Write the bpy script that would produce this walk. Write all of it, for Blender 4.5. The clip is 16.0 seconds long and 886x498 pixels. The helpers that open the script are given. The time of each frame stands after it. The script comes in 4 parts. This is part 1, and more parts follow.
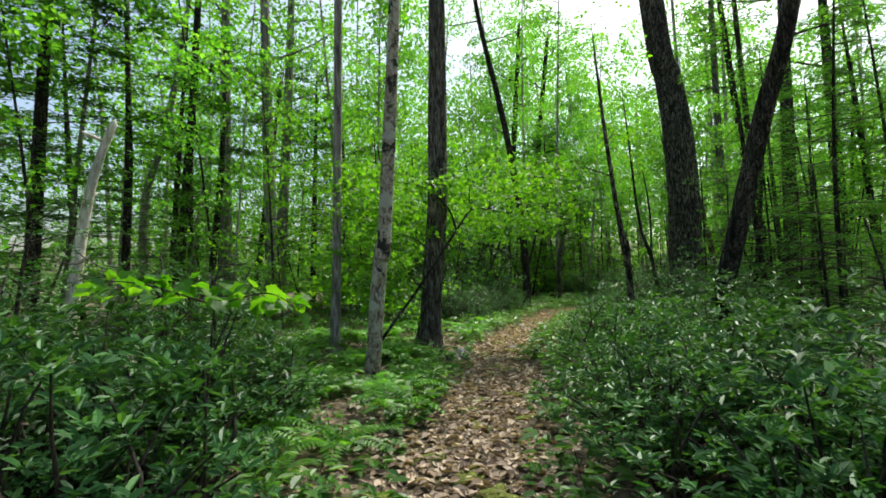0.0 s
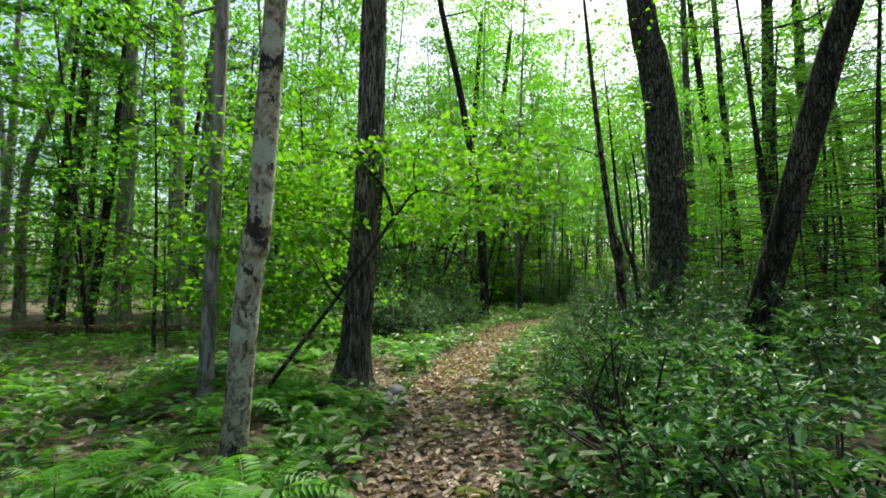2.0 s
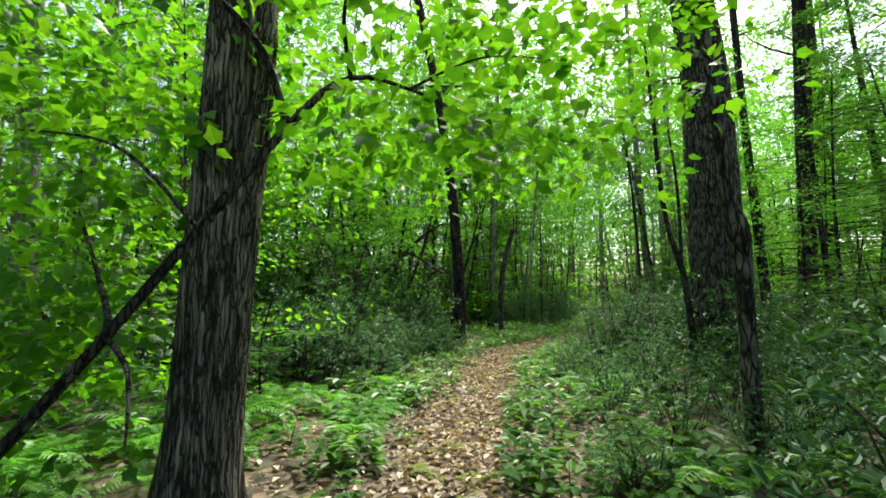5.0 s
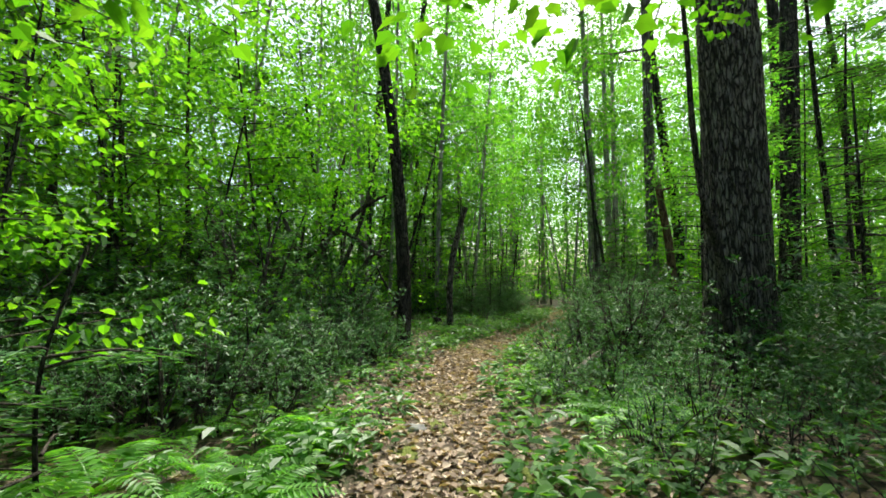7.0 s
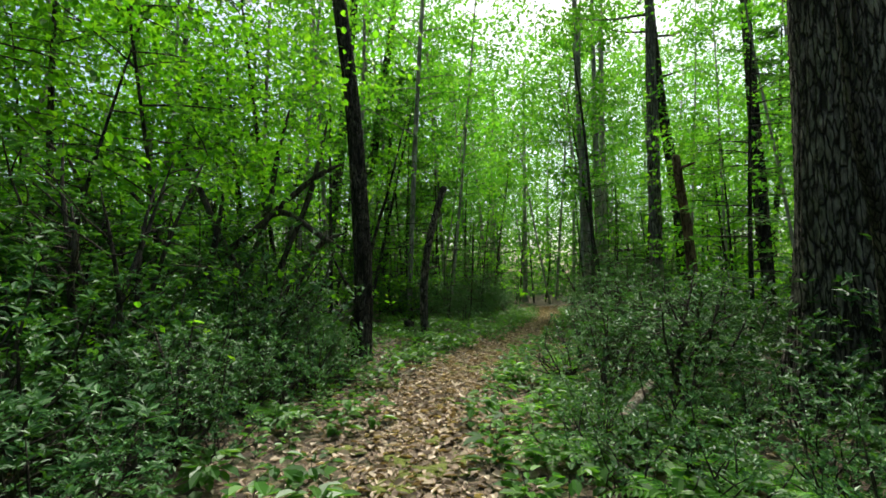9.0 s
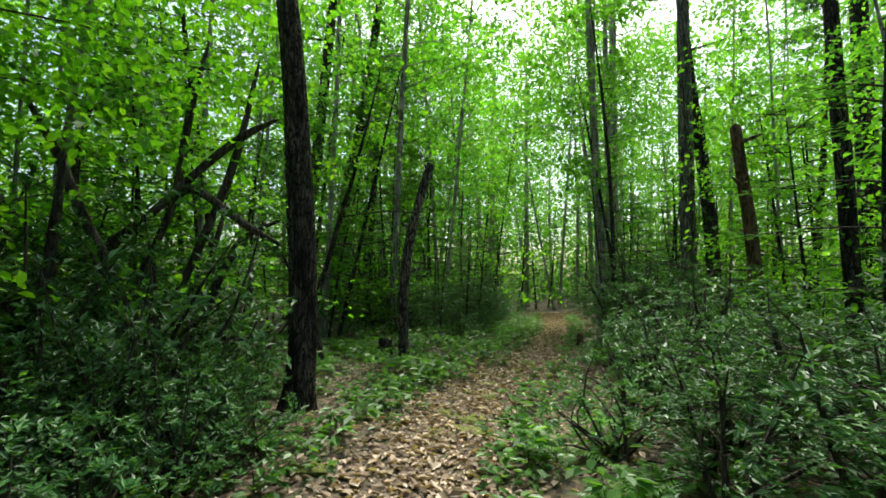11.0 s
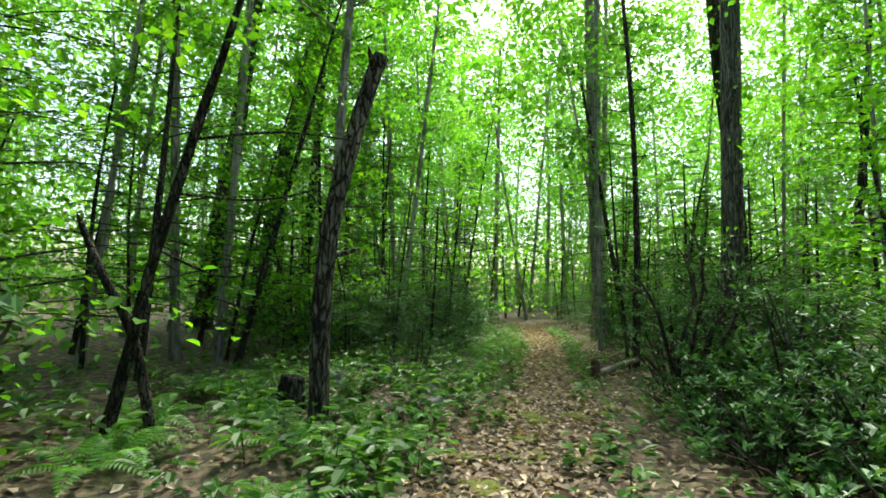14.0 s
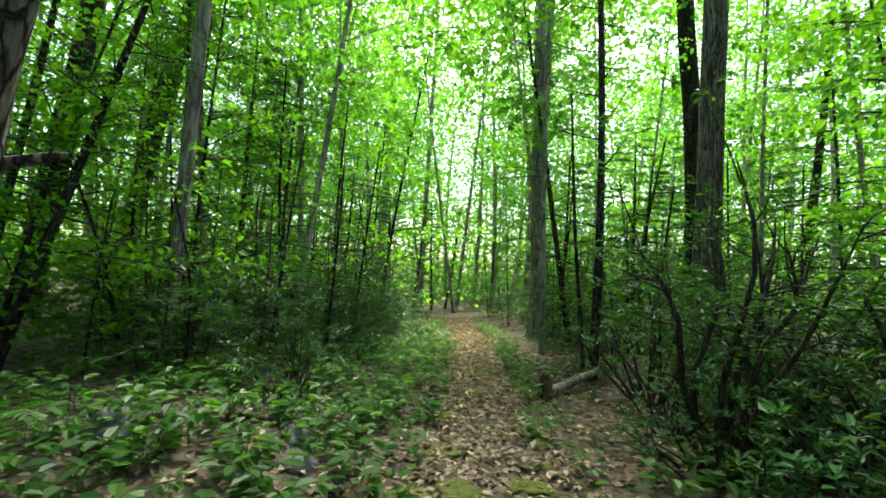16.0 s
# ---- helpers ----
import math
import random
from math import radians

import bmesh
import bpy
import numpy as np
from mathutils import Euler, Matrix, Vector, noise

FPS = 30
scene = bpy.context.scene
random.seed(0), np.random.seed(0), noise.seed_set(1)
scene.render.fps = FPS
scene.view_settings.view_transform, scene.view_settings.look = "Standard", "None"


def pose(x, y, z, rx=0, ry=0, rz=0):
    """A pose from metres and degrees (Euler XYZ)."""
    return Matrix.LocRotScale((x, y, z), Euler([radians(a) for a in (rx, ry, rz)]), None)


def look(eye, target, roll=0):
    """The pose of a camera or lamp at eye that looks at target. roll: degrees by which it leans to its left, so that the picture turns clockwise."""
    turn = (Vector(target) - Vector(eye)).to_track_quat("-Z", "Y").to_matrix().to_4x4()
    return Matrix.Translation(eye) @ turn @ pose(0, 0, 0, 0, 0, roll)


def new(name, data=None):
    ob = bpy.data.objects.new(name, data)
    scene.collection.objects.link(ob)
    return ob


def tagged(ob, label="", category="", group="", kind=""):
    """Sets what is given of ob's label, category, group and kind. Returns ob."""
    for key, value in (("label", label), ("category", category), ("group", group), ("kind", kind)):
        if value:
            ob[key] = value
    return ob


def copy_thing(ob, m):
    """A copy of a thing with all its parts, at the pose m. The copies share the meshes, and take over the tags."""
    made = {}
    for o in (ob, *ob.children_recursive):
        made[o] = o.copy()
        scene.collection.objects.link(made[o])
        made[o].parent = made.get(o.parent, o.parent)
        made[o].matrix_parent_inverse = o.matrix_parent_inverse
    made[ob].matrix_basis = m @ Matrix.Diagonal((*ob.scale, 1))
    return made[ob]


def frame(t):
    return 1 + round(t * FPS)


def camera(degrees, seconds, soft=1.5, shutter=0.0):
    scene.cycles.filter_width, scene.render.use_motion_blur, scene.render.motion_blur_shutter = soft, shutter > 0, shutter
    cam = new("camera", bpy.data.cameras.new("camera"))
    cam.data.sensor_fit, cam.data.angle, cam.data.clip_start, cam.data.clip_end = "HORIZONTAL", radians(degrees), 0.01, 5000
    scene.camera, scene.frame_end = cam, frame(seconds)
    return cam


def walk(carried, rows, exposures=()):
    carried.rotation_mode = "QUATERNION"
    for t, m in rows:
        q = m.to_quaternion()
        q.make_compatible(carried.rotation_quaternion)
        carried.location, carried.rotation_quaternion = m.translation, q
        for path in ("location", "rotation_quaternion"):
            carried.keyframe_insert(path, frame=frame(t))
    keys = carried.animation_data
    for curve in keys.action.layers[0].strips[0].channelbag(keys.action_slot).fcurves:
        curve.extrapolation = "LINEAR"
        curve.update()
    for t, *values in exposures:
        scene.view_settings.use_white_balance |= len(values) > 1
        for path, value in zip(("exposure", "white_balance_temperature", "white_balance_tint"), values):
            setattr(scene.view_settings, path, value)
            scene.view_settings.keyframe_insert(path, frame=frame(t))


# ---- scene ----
cam = camera(85.0, 16.0, soft=1.7)
PATH = [
    (0.0, (0.000, 0.000, 1.438), (0.000, 4.992, 1.713), -1.15),
    (0.5, (0.115, 0.568, 1.456), (0.351, 5.556, 1.706), -0.70),
    (1.0, (0.124, 1.153, 1.465), (0.489, 6.131, 1.753), -0.25),
    (1.5, (0.258, 1.796, 1.429), (0.728, 6.766, 1.716), 0.04),
    (2.0, (0.301, 2.469, 1.461), (0.757, 7.437, 1.787), 0.06),
    (2.5, (0.480, 3.108, 1.449), (0.940, 8.074, 1.806), -0.08),
    (3.0, (0.525, 3.705, 1.458), (1.042, 8.660, 1.887), 0.07),
    (5.5, (0.619, 6.684, 1.430), (1.726, 11.536, 1.911), -0.09),
    (6.0, (0.640, 7.309, 1.433), (2.086, 12.077, 1.855), 0.18),
    (6.5, (0.675, 7.910, 1.407), (2.168, 12.663, 1.830), 0.42),
    (7.0, (0.845, 8.555, 1.435), (2.348, 13.310, 1.808), 0.10),
    (7.5, (0.960, 9.190, 1.464), (2.569, 13.912, 1.803), 0.19),
    (8.0, (1.218, 9.711, 1.450), (2.795, 14.445, 1.766), 0.14),
    (8.5, (1.415, 10.311, 1.446), (3.124, 14.995, 1.812), 0.14),
    (9.0, (1.685, 10.885, 1.425), (3.409, 15.566, 1.769), 0.19),
    (11.5, (2.984, 13.858, 1.542), (4.716, 18.534, 1.910), 0.79),
    (12.0, (3.165, 14.453, 1.522), (4.864, 19.135, 1.964), 0.77),
    (12.5, (3.472, 15.051, 1.484), (5.217, 19.721, 1.868), 1.05),
    (13.0, (3.759, 15.663, 1.452), (5.569, 20.304, 1.874), 1.33),
    (13.5, (4.048, 16.262, 1.443), (6.033, 20.834, 1.839), 1.75),
    (14.0, (4.189, 16.881, 1.442), (6.308, 21.389, 1.869), 1.84),
    (14.5, (4.464, 17.427, 1.402), (6.665, 21.894, 1.857), 2.05),
    (15.0, (4.829, 17.975, 1.400), (7.262, 22.323, 1.821), 2.56),
    (15.5, (5.231, 18.446, 1.399), (7.813, 22.711, 1.777), 2.92),
    (16.0, (5.586, 18.967, 1.396), (8.345, 23.121, 1.755), 3.56),
]

EXPOSURE = 1.35
walk(cam, [(t, look(eye, target, roll)) for t, eye, target, roll in PATH], exposures=[(t, EXPOSURE + e, 6600, 3) for t, e in ((0.0, -0.44), (3.0, -0.12), (5.5, -0.02), (7.5, -0.18), (9.0, -0.5), (11.5, -0.1), (14.0, 0.4), (16.0, 0.54))])

# ---- light: bright overcast sky over a closed wood, soft high sun ----
SUN_EL, SUN_AZ = radians(58), radians(35)
world = bpy.data.worlds.new("sky")
scene.world = world
world.use_nodes = True
wn = world.node_tree.nodes
sky = wn.new("ShaderNodeTexSky")
sky.sky_type = "NISHITA"
sky.sun_disc = False
sky.sun_elevation, sky.sun_rotation = SUN_EL, SUN_AZ
sky.air_density, sky.dust_density, sky.ozone_density = 1.0, 4.0, 1.0
wn["Background"].inputs["Strength"].default_value = 0.125
world.node_tree.links.new(sky.outputs["Color"], wn["Background"].inputs["Color"])
sun = new("sun", bpy.data.lights.new("sun", "SUN"))
sun.data.energy, sun.data.angle, sun.data.color = 3.8, radians(12), (1.0, 0.97, 0.9)
sun.matrix_world = look((30 * math.sin(SUN_AZ) * math.cos(SUN_EL), 30 * math.cos(SUN_AZ) * math.cos(SUN_EL), 30 * math.sin(SUN_EL)), (0, 0, 0))

# ---- materials ----
def material(name, rough=0.8):
    m = bpy.data.materials.new(name)
    m.use_nodes = True
    n = m.node_tree.nodes
    b = n["Principled BSDF"]
    b.inputs["Roughness"].default_value = rough
    return m, n, m.node_tree.links, b


def ramp(n, stops):
    r = n.new("ShaderNodeValToRGB")
    e = r.color_ramp.elements
    while len(e) < len(stops):
        e.new(0.5)
    for k, (p, c) in enumerate(stops):
        e[k].position, e[k].color = p, (*c, 1)
    return r


def tex(n, l, scale, detail=4.0, rough=0.6, stretch=(1, 1, 1), dist=0.0):
    c, mp, t = n.new("ShaderNodeTexCoord"), n.new("ShaderNodeMapping"), n.new("ShaderNodeTexNoise")
    mp.inputs["Scale"].default_value = stretch
    t.inputs["Scale"].default_value, t.inputs["Detail"].default_value = scale, detail
    t.inputs["Roughness"].default_value, t.inputs["Distortion"].default_value = rough, dist
    l.new(c.outputs["Object"], mp.inputs["Vector"])
    l.new(mp.outputs["Vector"], t.inputs["Vector"])
    return t


def mix(n, l, fac, a, b, kind="MIX"):
    x = n.new("ShaderNodeMix")
    x.data_type, x.blend_type = "RGBA", kind
    for sock, v in ((x.inputs[0], fac), (x.inputs[6], a), (x.inputs[7], b)):
        if hasattr(v, "is_output"):
            l.new(v, sock)
        else:
            sock.default_value = v if isinstance(v, (int, float)) else (*v, 1)
    return x.outputs[2]


def bump(n, l, b, height, strength, dist):
    u = n.new("ShaderNodeBump")
    u.inputs["Strength"].default_value, u.inputs["Distance"].default_value = strength, dist
    l.new(height, u.inputs["Height"])
    l.new(u.outputs["Normal"], b.inputs["Normal"])


def bark(name, dark, mid, light, lichen=None, moss=0.0, scale=9.0, strength=0.9, stretch=0.2, plates=0.0, tall=0.28):
    m, n, l, b = material(name, 0.92)
    g = tex(n, l, scale, 8, 0.68, (1, 1, stretch), 1.2)
    big = tex(n, l, 1.3, 4, 0.6)
    r = ramp(n, [(0.4, dark), (0.5, mid), (0.62, light)])
    l.new(g.outputs["Fac"], r.inputs["Fac"])
    rb = ramp(n, [(0.35, (0.72, 0.72, 0.74)), (0.65, (1.15, 1.12, 1.08))])
    l.new(big.outputs["Fac"], rb.inputs["Fac"])
    col = mix(n, l, 1.0, r.outputs["Color"], rb.outputs["Color"], "MULTIPLY")
    if lichen:
        p = tex(n, l, 5.0, 6, 0.7)
        rp = ramp(n, [(0.52, (0, 0, 0)), (0.56, (1, 1, 1))])
        l.new(p.outputs["Fac"], rp.inputs["Fac"])
        col = mix(n, l, rp.outputs["Color"], col, lichen)
        q = tex(n, l, 3.1, 6, 0.75, (1, 1, 0.6))
        rq = ramp(n, [(0.55, (0, 0, 0)), (0.58, (1, 1, 1))])
        l.new(q.outputs["Fac"], rq.inputs["Fac"])
        col = mix(n, l, rq.outputs["Color"], col, (0.035, 0.03, 0.025))
    if moss:
        p = tex(n, l, 2.2, 6, 0.7)
        rp = ramp(n, [(0.52, (0, 0, 0)), (0.7, (moss, moss, moss))])
        l.new(p.outputs["Fac"], rp.inputs["Fac"])
        col = mix(n, l, rp.outputs["Color"], col, (0.05, 0.075, 0.02))
    b.inputs["Specular IOR Level"].default_value = 0.15
    height = g.outputs["Fac"]
    if plates:
        co, mp, wob, add = n.new("ShaderNodeTexCoord"), n.new("ShaderNodeMapping"), tex(n, l, 7, 3, 0.6), n.new("ShaderNodeVectorMath")
        sub = n.new("ShaderNodeVectorMath")
        sub.operation, sub.inputs[1].default_value = "MULTIPLY_ADD", (0.05, 0.05, 0.12)
        l.new(wob.outputs["Color"], sub.inputs[0])
        l.new(co.outputs["Object"], sub.inputs[2])
        mp.inputs["Scale"].default_value = (1, 1, tall)
        l.new(sub.outputs["Vector"], mp.inputs["Vector"])
        vo = n.new("ShaderNodeTexVoronoi")
        vo.feature = "DISTANCE_TO_EDGE"
        vo.inputs["Scale"].default_value = plates
        l.new(mp.outputs["Vector"], vo.inputs["Vector"])
        rv = ramp(n, [(0.01, (0, 0, 0)), (0.13, (1, 1, 1))])
        l.new(vo.outputs["Distance"], rv.inputs["Fac"])
        col = mix(n, l, rv.outputs["Color"], tuple(c * 0.7 for c in dark), col)
        ad = n.new("ShaderNodeMath")
        ad.operation = "MULTIPLY_ADD"
        ad.inputs[1].default_value = 1.6
        l.new(rv.outputs["Color"], ad.inputs[0])
        l.new(g.outputs["Fac"], ad.inputs[2])
        height = ad.outputs["Value"]
    l.new(col, b.inputs["Base Color"])
    bump(n, l, b, height, strength, 0.03)
    return m


def foliage(name, a, c, d, trans=0.5, rough=0.45, spec=0.4):
    """Leaf with light passing through it; hue varies leaf by leaf and plant by plant."""
    m, n, l, b = material(name, rough)
    geo, inf = n.new("ShaderNodeNewGeometry"), n.new("ShaderNodeObjectInfo")
    r = ramp(n, [(0.0, a), (0.5, c), (1.0, d)])
    l.new(geo.outputs["Random Per Island"], r.inputs["Fac"])
    hsv, mr = n.new("ShaderNodeHueSaturation"), n.new("ShaderNodeMapRange")
    mr.inputs["To Min"].default_value, mr.inputs["To Max"].default_value = 0.75, 1.25
    l.new(inf.outputs["Random"], mr.inputs["Value"])
    l.new(mr.outputs["Result"], hsv.inputs["Value"])
    l.new(r.outputs["Color"], hsv.inputs["Color"])
    l.new(hsv.outputs["Color"], b.inputs["Base Color"])
    b.inputs["Specular IOR Level"].default_value = spec
    t, ms = n.new("ShaderNodeBsdfTranslucent"), n.new("ShaderNodeMixShader")
    warm = mix(n, l, 1.0, hsv.outputs["Color"], (2.5, 2.35, 0.7), "MULTIPLY")
    l.new(warm, t.inputs["Color"])
    ms.inputs["Fac"].default_value = trans
    l.new(b.outputs["BSDF"], ms.inputs[1])
    l.new(t.outputs["BSDF"], ms.inputs[2])
    l.new(ms.outputs["Shader"], n["Material Output"].inputs["Surface"])
    return m


BARK_GREY = bark("bark_grey_ridged", (0.05, 0.042, 0.034), (0.2, 0.175, 0.15), (0.36, 0.32, 0.275), moss=0.25, scale=16.0, stretch=0.12, plates=40.0, tall=0.045)
BARK_DARK = bark("bark_dark", (0.014, 0.012, 0.01), (0.06, 0.05, 0.04), (0.14, 0.12, 0.1), moss=0.3, plates=34.0, tall=0.2)
BARK_FAR = bark("bark_weathered_grey", (0.09, 0.08, 0.07), (0.24, 0.215, 0.19), (0.38, 0.345, 0.31), moss=0.25, scale=10.0)
BARK_OAK = bark("bark_oak_furrowed", (0.03, 0.025, 0.02), (0.125, 0.108, 0.092), (0.24, 0.21, 0.18), moss=0.2, scale=12.0, strength=1.0, stretch=0.3, plates=21.0, tall=0.17)
BARK_PALE = bark("bark_pale_lichen", (0.09, 0.072, 0.052), (0.3, 0.255, 0.195), (0.46, 0.4, 0.32), lichen=(0.4, 0.385, 0.32), scale=12.0, strength=0.5, stretch=0.7)
BARK_TWIG = bark("bark_twig", (0.02, 0.016, 0.012), (0.06, 0.05, 0.04), (0.12, 0.1, 0.085), scale=20.0)
WOOD_DEAD = bark("dead_wood", (0.1, 0.075, 0.05), (0.3, 0.25, 0.19), (0.5, 0.44, 0.36), scale=14.0, moss=0.2)
WOOD_PALE = bark("bare_pale_wood", (0.42, 0.36, 0.28), (0.64, 0.58, 0.49), (0.8, 0.75, 0.67), scale=14.0)
WOOD_ROT = bark("rotten_wood", (0.03, 0.018, 0.01), (0.11, 0.065, 0.038), (0.2, 0.13, 0.08), scale=14.0, moss=0.5)
LEAF_MAPLE = foliage("leaf_maple", (0.04, 0.14, 0.012), (0.07, 0.2, 0.016), (0.115, 0.26, 0.024), 0.6)
LEAF_CANOPY = foliage("leaf_canopy", (0.035, 0.13, 0.02), (0.063, 0.19, 0.028), (0.11, 0.26, 0.04), 0.6)
LEAF_LAUREL = foliage("leaf_laurel", (0.018, 0.066, 0.017), (0.032, 0.102, 0.025), (0.066, 0.165, 0.042), 0.22, 0.45, 0.3)
LEAF_LOW = foliage("leaf_undergrowth", (0.03, 0.1, 0.014), (0.05, 0.15, 0.02), (0.085, 0.2, 0.028), 0.4)
LEAF_FERN = foliage("leaf_fern", (0.05, 0.17, 0.014), (0.075, 0.22, 0.02), (0.11, 0.27, 0.028), 0.45)
LEAF_NEEDLE = foliage("leaf_needle", (0.02, 0.075, 0.018), (0.035, 0.11, 0.025), (0.06, 0.15, 0.035), 0.35)
LEAF_DEAD = foliage("leaf_litter", (0.09, 0.062, 0.045), (0.29, 0.212, 0.16), (0.58, 0.47, 0.375), 0.1, 0.7, 0.25)
MOSS = material("moss", 1.0)
_m, _n, _l, _b = MOSS
_t = tex(_n, _l, 30, 6, 0.7)
_r = ramp(_n, [(0.3, (0.045, 0.06, 0.008)), (0.6, (0.13, 0.15, 0.02)), (0.8, (0.22, 0.22, 0.035))])
_l.new(_t.outputs["Fac"], _r.inputs["Fac"])
_l.new(_r.outputs["Color"], _b.inputs["Base Color"])
bump(_n, _l, _b, _t.outputs["Fac"], 1.0, 0.02)
MOSS = _m
STONE, _n, _l, _b = material("stone_mossy", 0.9)
_t, _t2 = tex(_n, _l, 9, 8, 0.7), tex(_n, _l, 2.5, 5, 0.6)
_r = ramp(_n, [(0.3, (0.07, 0.066, 0.06)), (0.7, (0.26, 0.25, 0.235))])
_l.new(_t.outputs["Fac"], _r.inputs["Fac"])
_r2 = ramp(_n, [(0.5, (0, 0, 0)), (0.62, (0.8, 0.8, 0.8))])
_l.new(_t2.outputs["Fac"], _r2.inputs["Fac"])
_l.new(mix(_n, _l, _r2.outputs["Color"], _r.outputs["Color"], (0.06, 0.08, 0.02)), _b.inputs["Base Color"])
bump(_n, _l, _b, _t.outputs["Fac"], 0.7, 0.02)
SOIL, _n, _l, _b = material("forest_floor", 0.95)
_t, _t2, _t3 = tex(_n, _l, 28, 8, 0.75), tex(_n, _l, 0.7, 5, 0.6), tex(_n, _l, 6, 6, 0.7)
_r = ramp(_n, [(0.3, (0.016, 0.011, 0.008)), (0.48, (0.075, 0.05, 0.032)), (0.75, (0.26, 0.185, 0.125))])
_v = _n.new("ShaderNodeTexVoronoi")
_v.inputs["Scale"].default_value = 16
_c = _n.new("ShaderNodeTexCoord")
_l.new(_c.outputs["Object"], _v.inputs["Vector"])
_mx = _n.new("ShaderNodeMix")
_mx.inputs[0].default_value = 0.55
_l.new(_t.outputs["Fac"], _mx.inputs[2])
_l.new(_v.outputs["Color"], _mx.inputs[3])
_l.new(_mx.outputs[0], _r.inputs["Fac"])
_r2 = ramp(_n, [(0.48, (0, 0, 0)), (0.62, (0.85, 0.85, 0.85))])
_l.new(_t3.outputs["Fac"], _r2.inputs["Fac"])
_l.new(mix(_n, _l, _r2.outputs["Color"], _r.outputs["Color"], (0.045, 0.06, 0.014)), _b.inputs["Base Color"])
bump(_n, _l, _b, _t.outputs["Fac"], 0.8, 0.03)

# ---- plan: the line of the trail and the lie of the ground ----
TRAIL = np.array([(-0.3, -8), (0, 0), (0.1, 3.5), (0.5, 5.5), (0.85, 8.1), (1.3, 9.9), (2.0, 12.1), (2.7, 14.4), (3.4, 16), (4.2, 17.5), (5.3, 18.9),
                  (7.7, 21.6), (10.3, 24.7), (12.3, 27.6), (15, 31.9), (18, 37), (22, 46)], float)
_arc = np.concatenate([[0], np.cumsum(np.linalg.norm(np.diff(TRAIL, axis=0), axis=1))])
LINE = np.stack([np.interp(np.linspace(0, _arc[-1], 180), _arc, TRAIL[:, k]) for k in (0, 1)], 1)
rng = np.random.default_rng(7)


def off_trail(x, y):
    """Signed distance from the trail's middle, right of it positive."""
    p = np.stack([np.atleast_1d(x), np.atleast_1d(y)], -1).astype(float)
    d2 = ((p[:, None, :] - LINE[None]) ** 2).sum(-1)
    k = np.clip(d2.argmin(1), 0, len(LINE) - 2)
    t = LINE[k + 1] - LINE[k]
    v = p - LINE[k]
    return np.sqrt(d2.min(1)) * np.where(t[:, 0] * v[:, 1] - t[:, 1] * v[:, 0] > 0, -1, 1)


def ground_z(x, y):
    x, y = np.atleast_1d(x).astype(float), np.atleast_1d(y).astype(float)
    d = np.abs(off_trail(x, y))
    z = 0.035 * np.sin(1.7 * x + 0.6 * y) * np.cos(1.3 * y - 0.4 * x) + 0.02 * np.sin(4.1 * x + 1.0) * np.sin(3.7 * y)
    bank = 0.16 * (1 / (1 + np.exp(-(d - 1.3) * 3)))
    return z * np.clip(d, 0.25, 1.6) + bank - 0.01


def gz(x, y):
    return float(ground_z(x, y)[0])


# ---- mesh helpers ----
def mesh_from(name, verts, faces, mat, smooth=True):
    """One mesh of equal-sided faces from arrays."""
    me = bpy.data.meshes.new(name)
    verts, faces = np.asarray(verts, np.float32), np.asarray(faces, np.int32)
    k = faces.shape[1]
    me.vertices.add(len(verts))
    me.vertices.foreach_set("co", verts.ravel())
    me.loops.add(faces.size)
    me.loops.foreach_set("vertex_index", faces.ravel())
    me.polygons.add(len(faces))
    me.polygons.foreach_set("loop_start", np.arange(0, faces.size, k, dtype=np.int32))
    me.polygons.foreach_set("use_smooth", np.full(len(faces), smooth))
    me.update(calc_edges=True)
    me.materials.append(mat)
    return me


def part(name, me, parent, label=""):
    ob = new(name, me)
    ob.parent = parent
    return tagged(ob, label)


def thing(name, x, y, z, label, category, group="", kind=""):
    ob = new(name)
    ob.location = (x, y, z)
    return tagged(ob, label, category, group, kind)


def unit(v):
    return v / np.maximum(np.linalg.norm(v, axis=-1, keepdims=True), 1e-9)


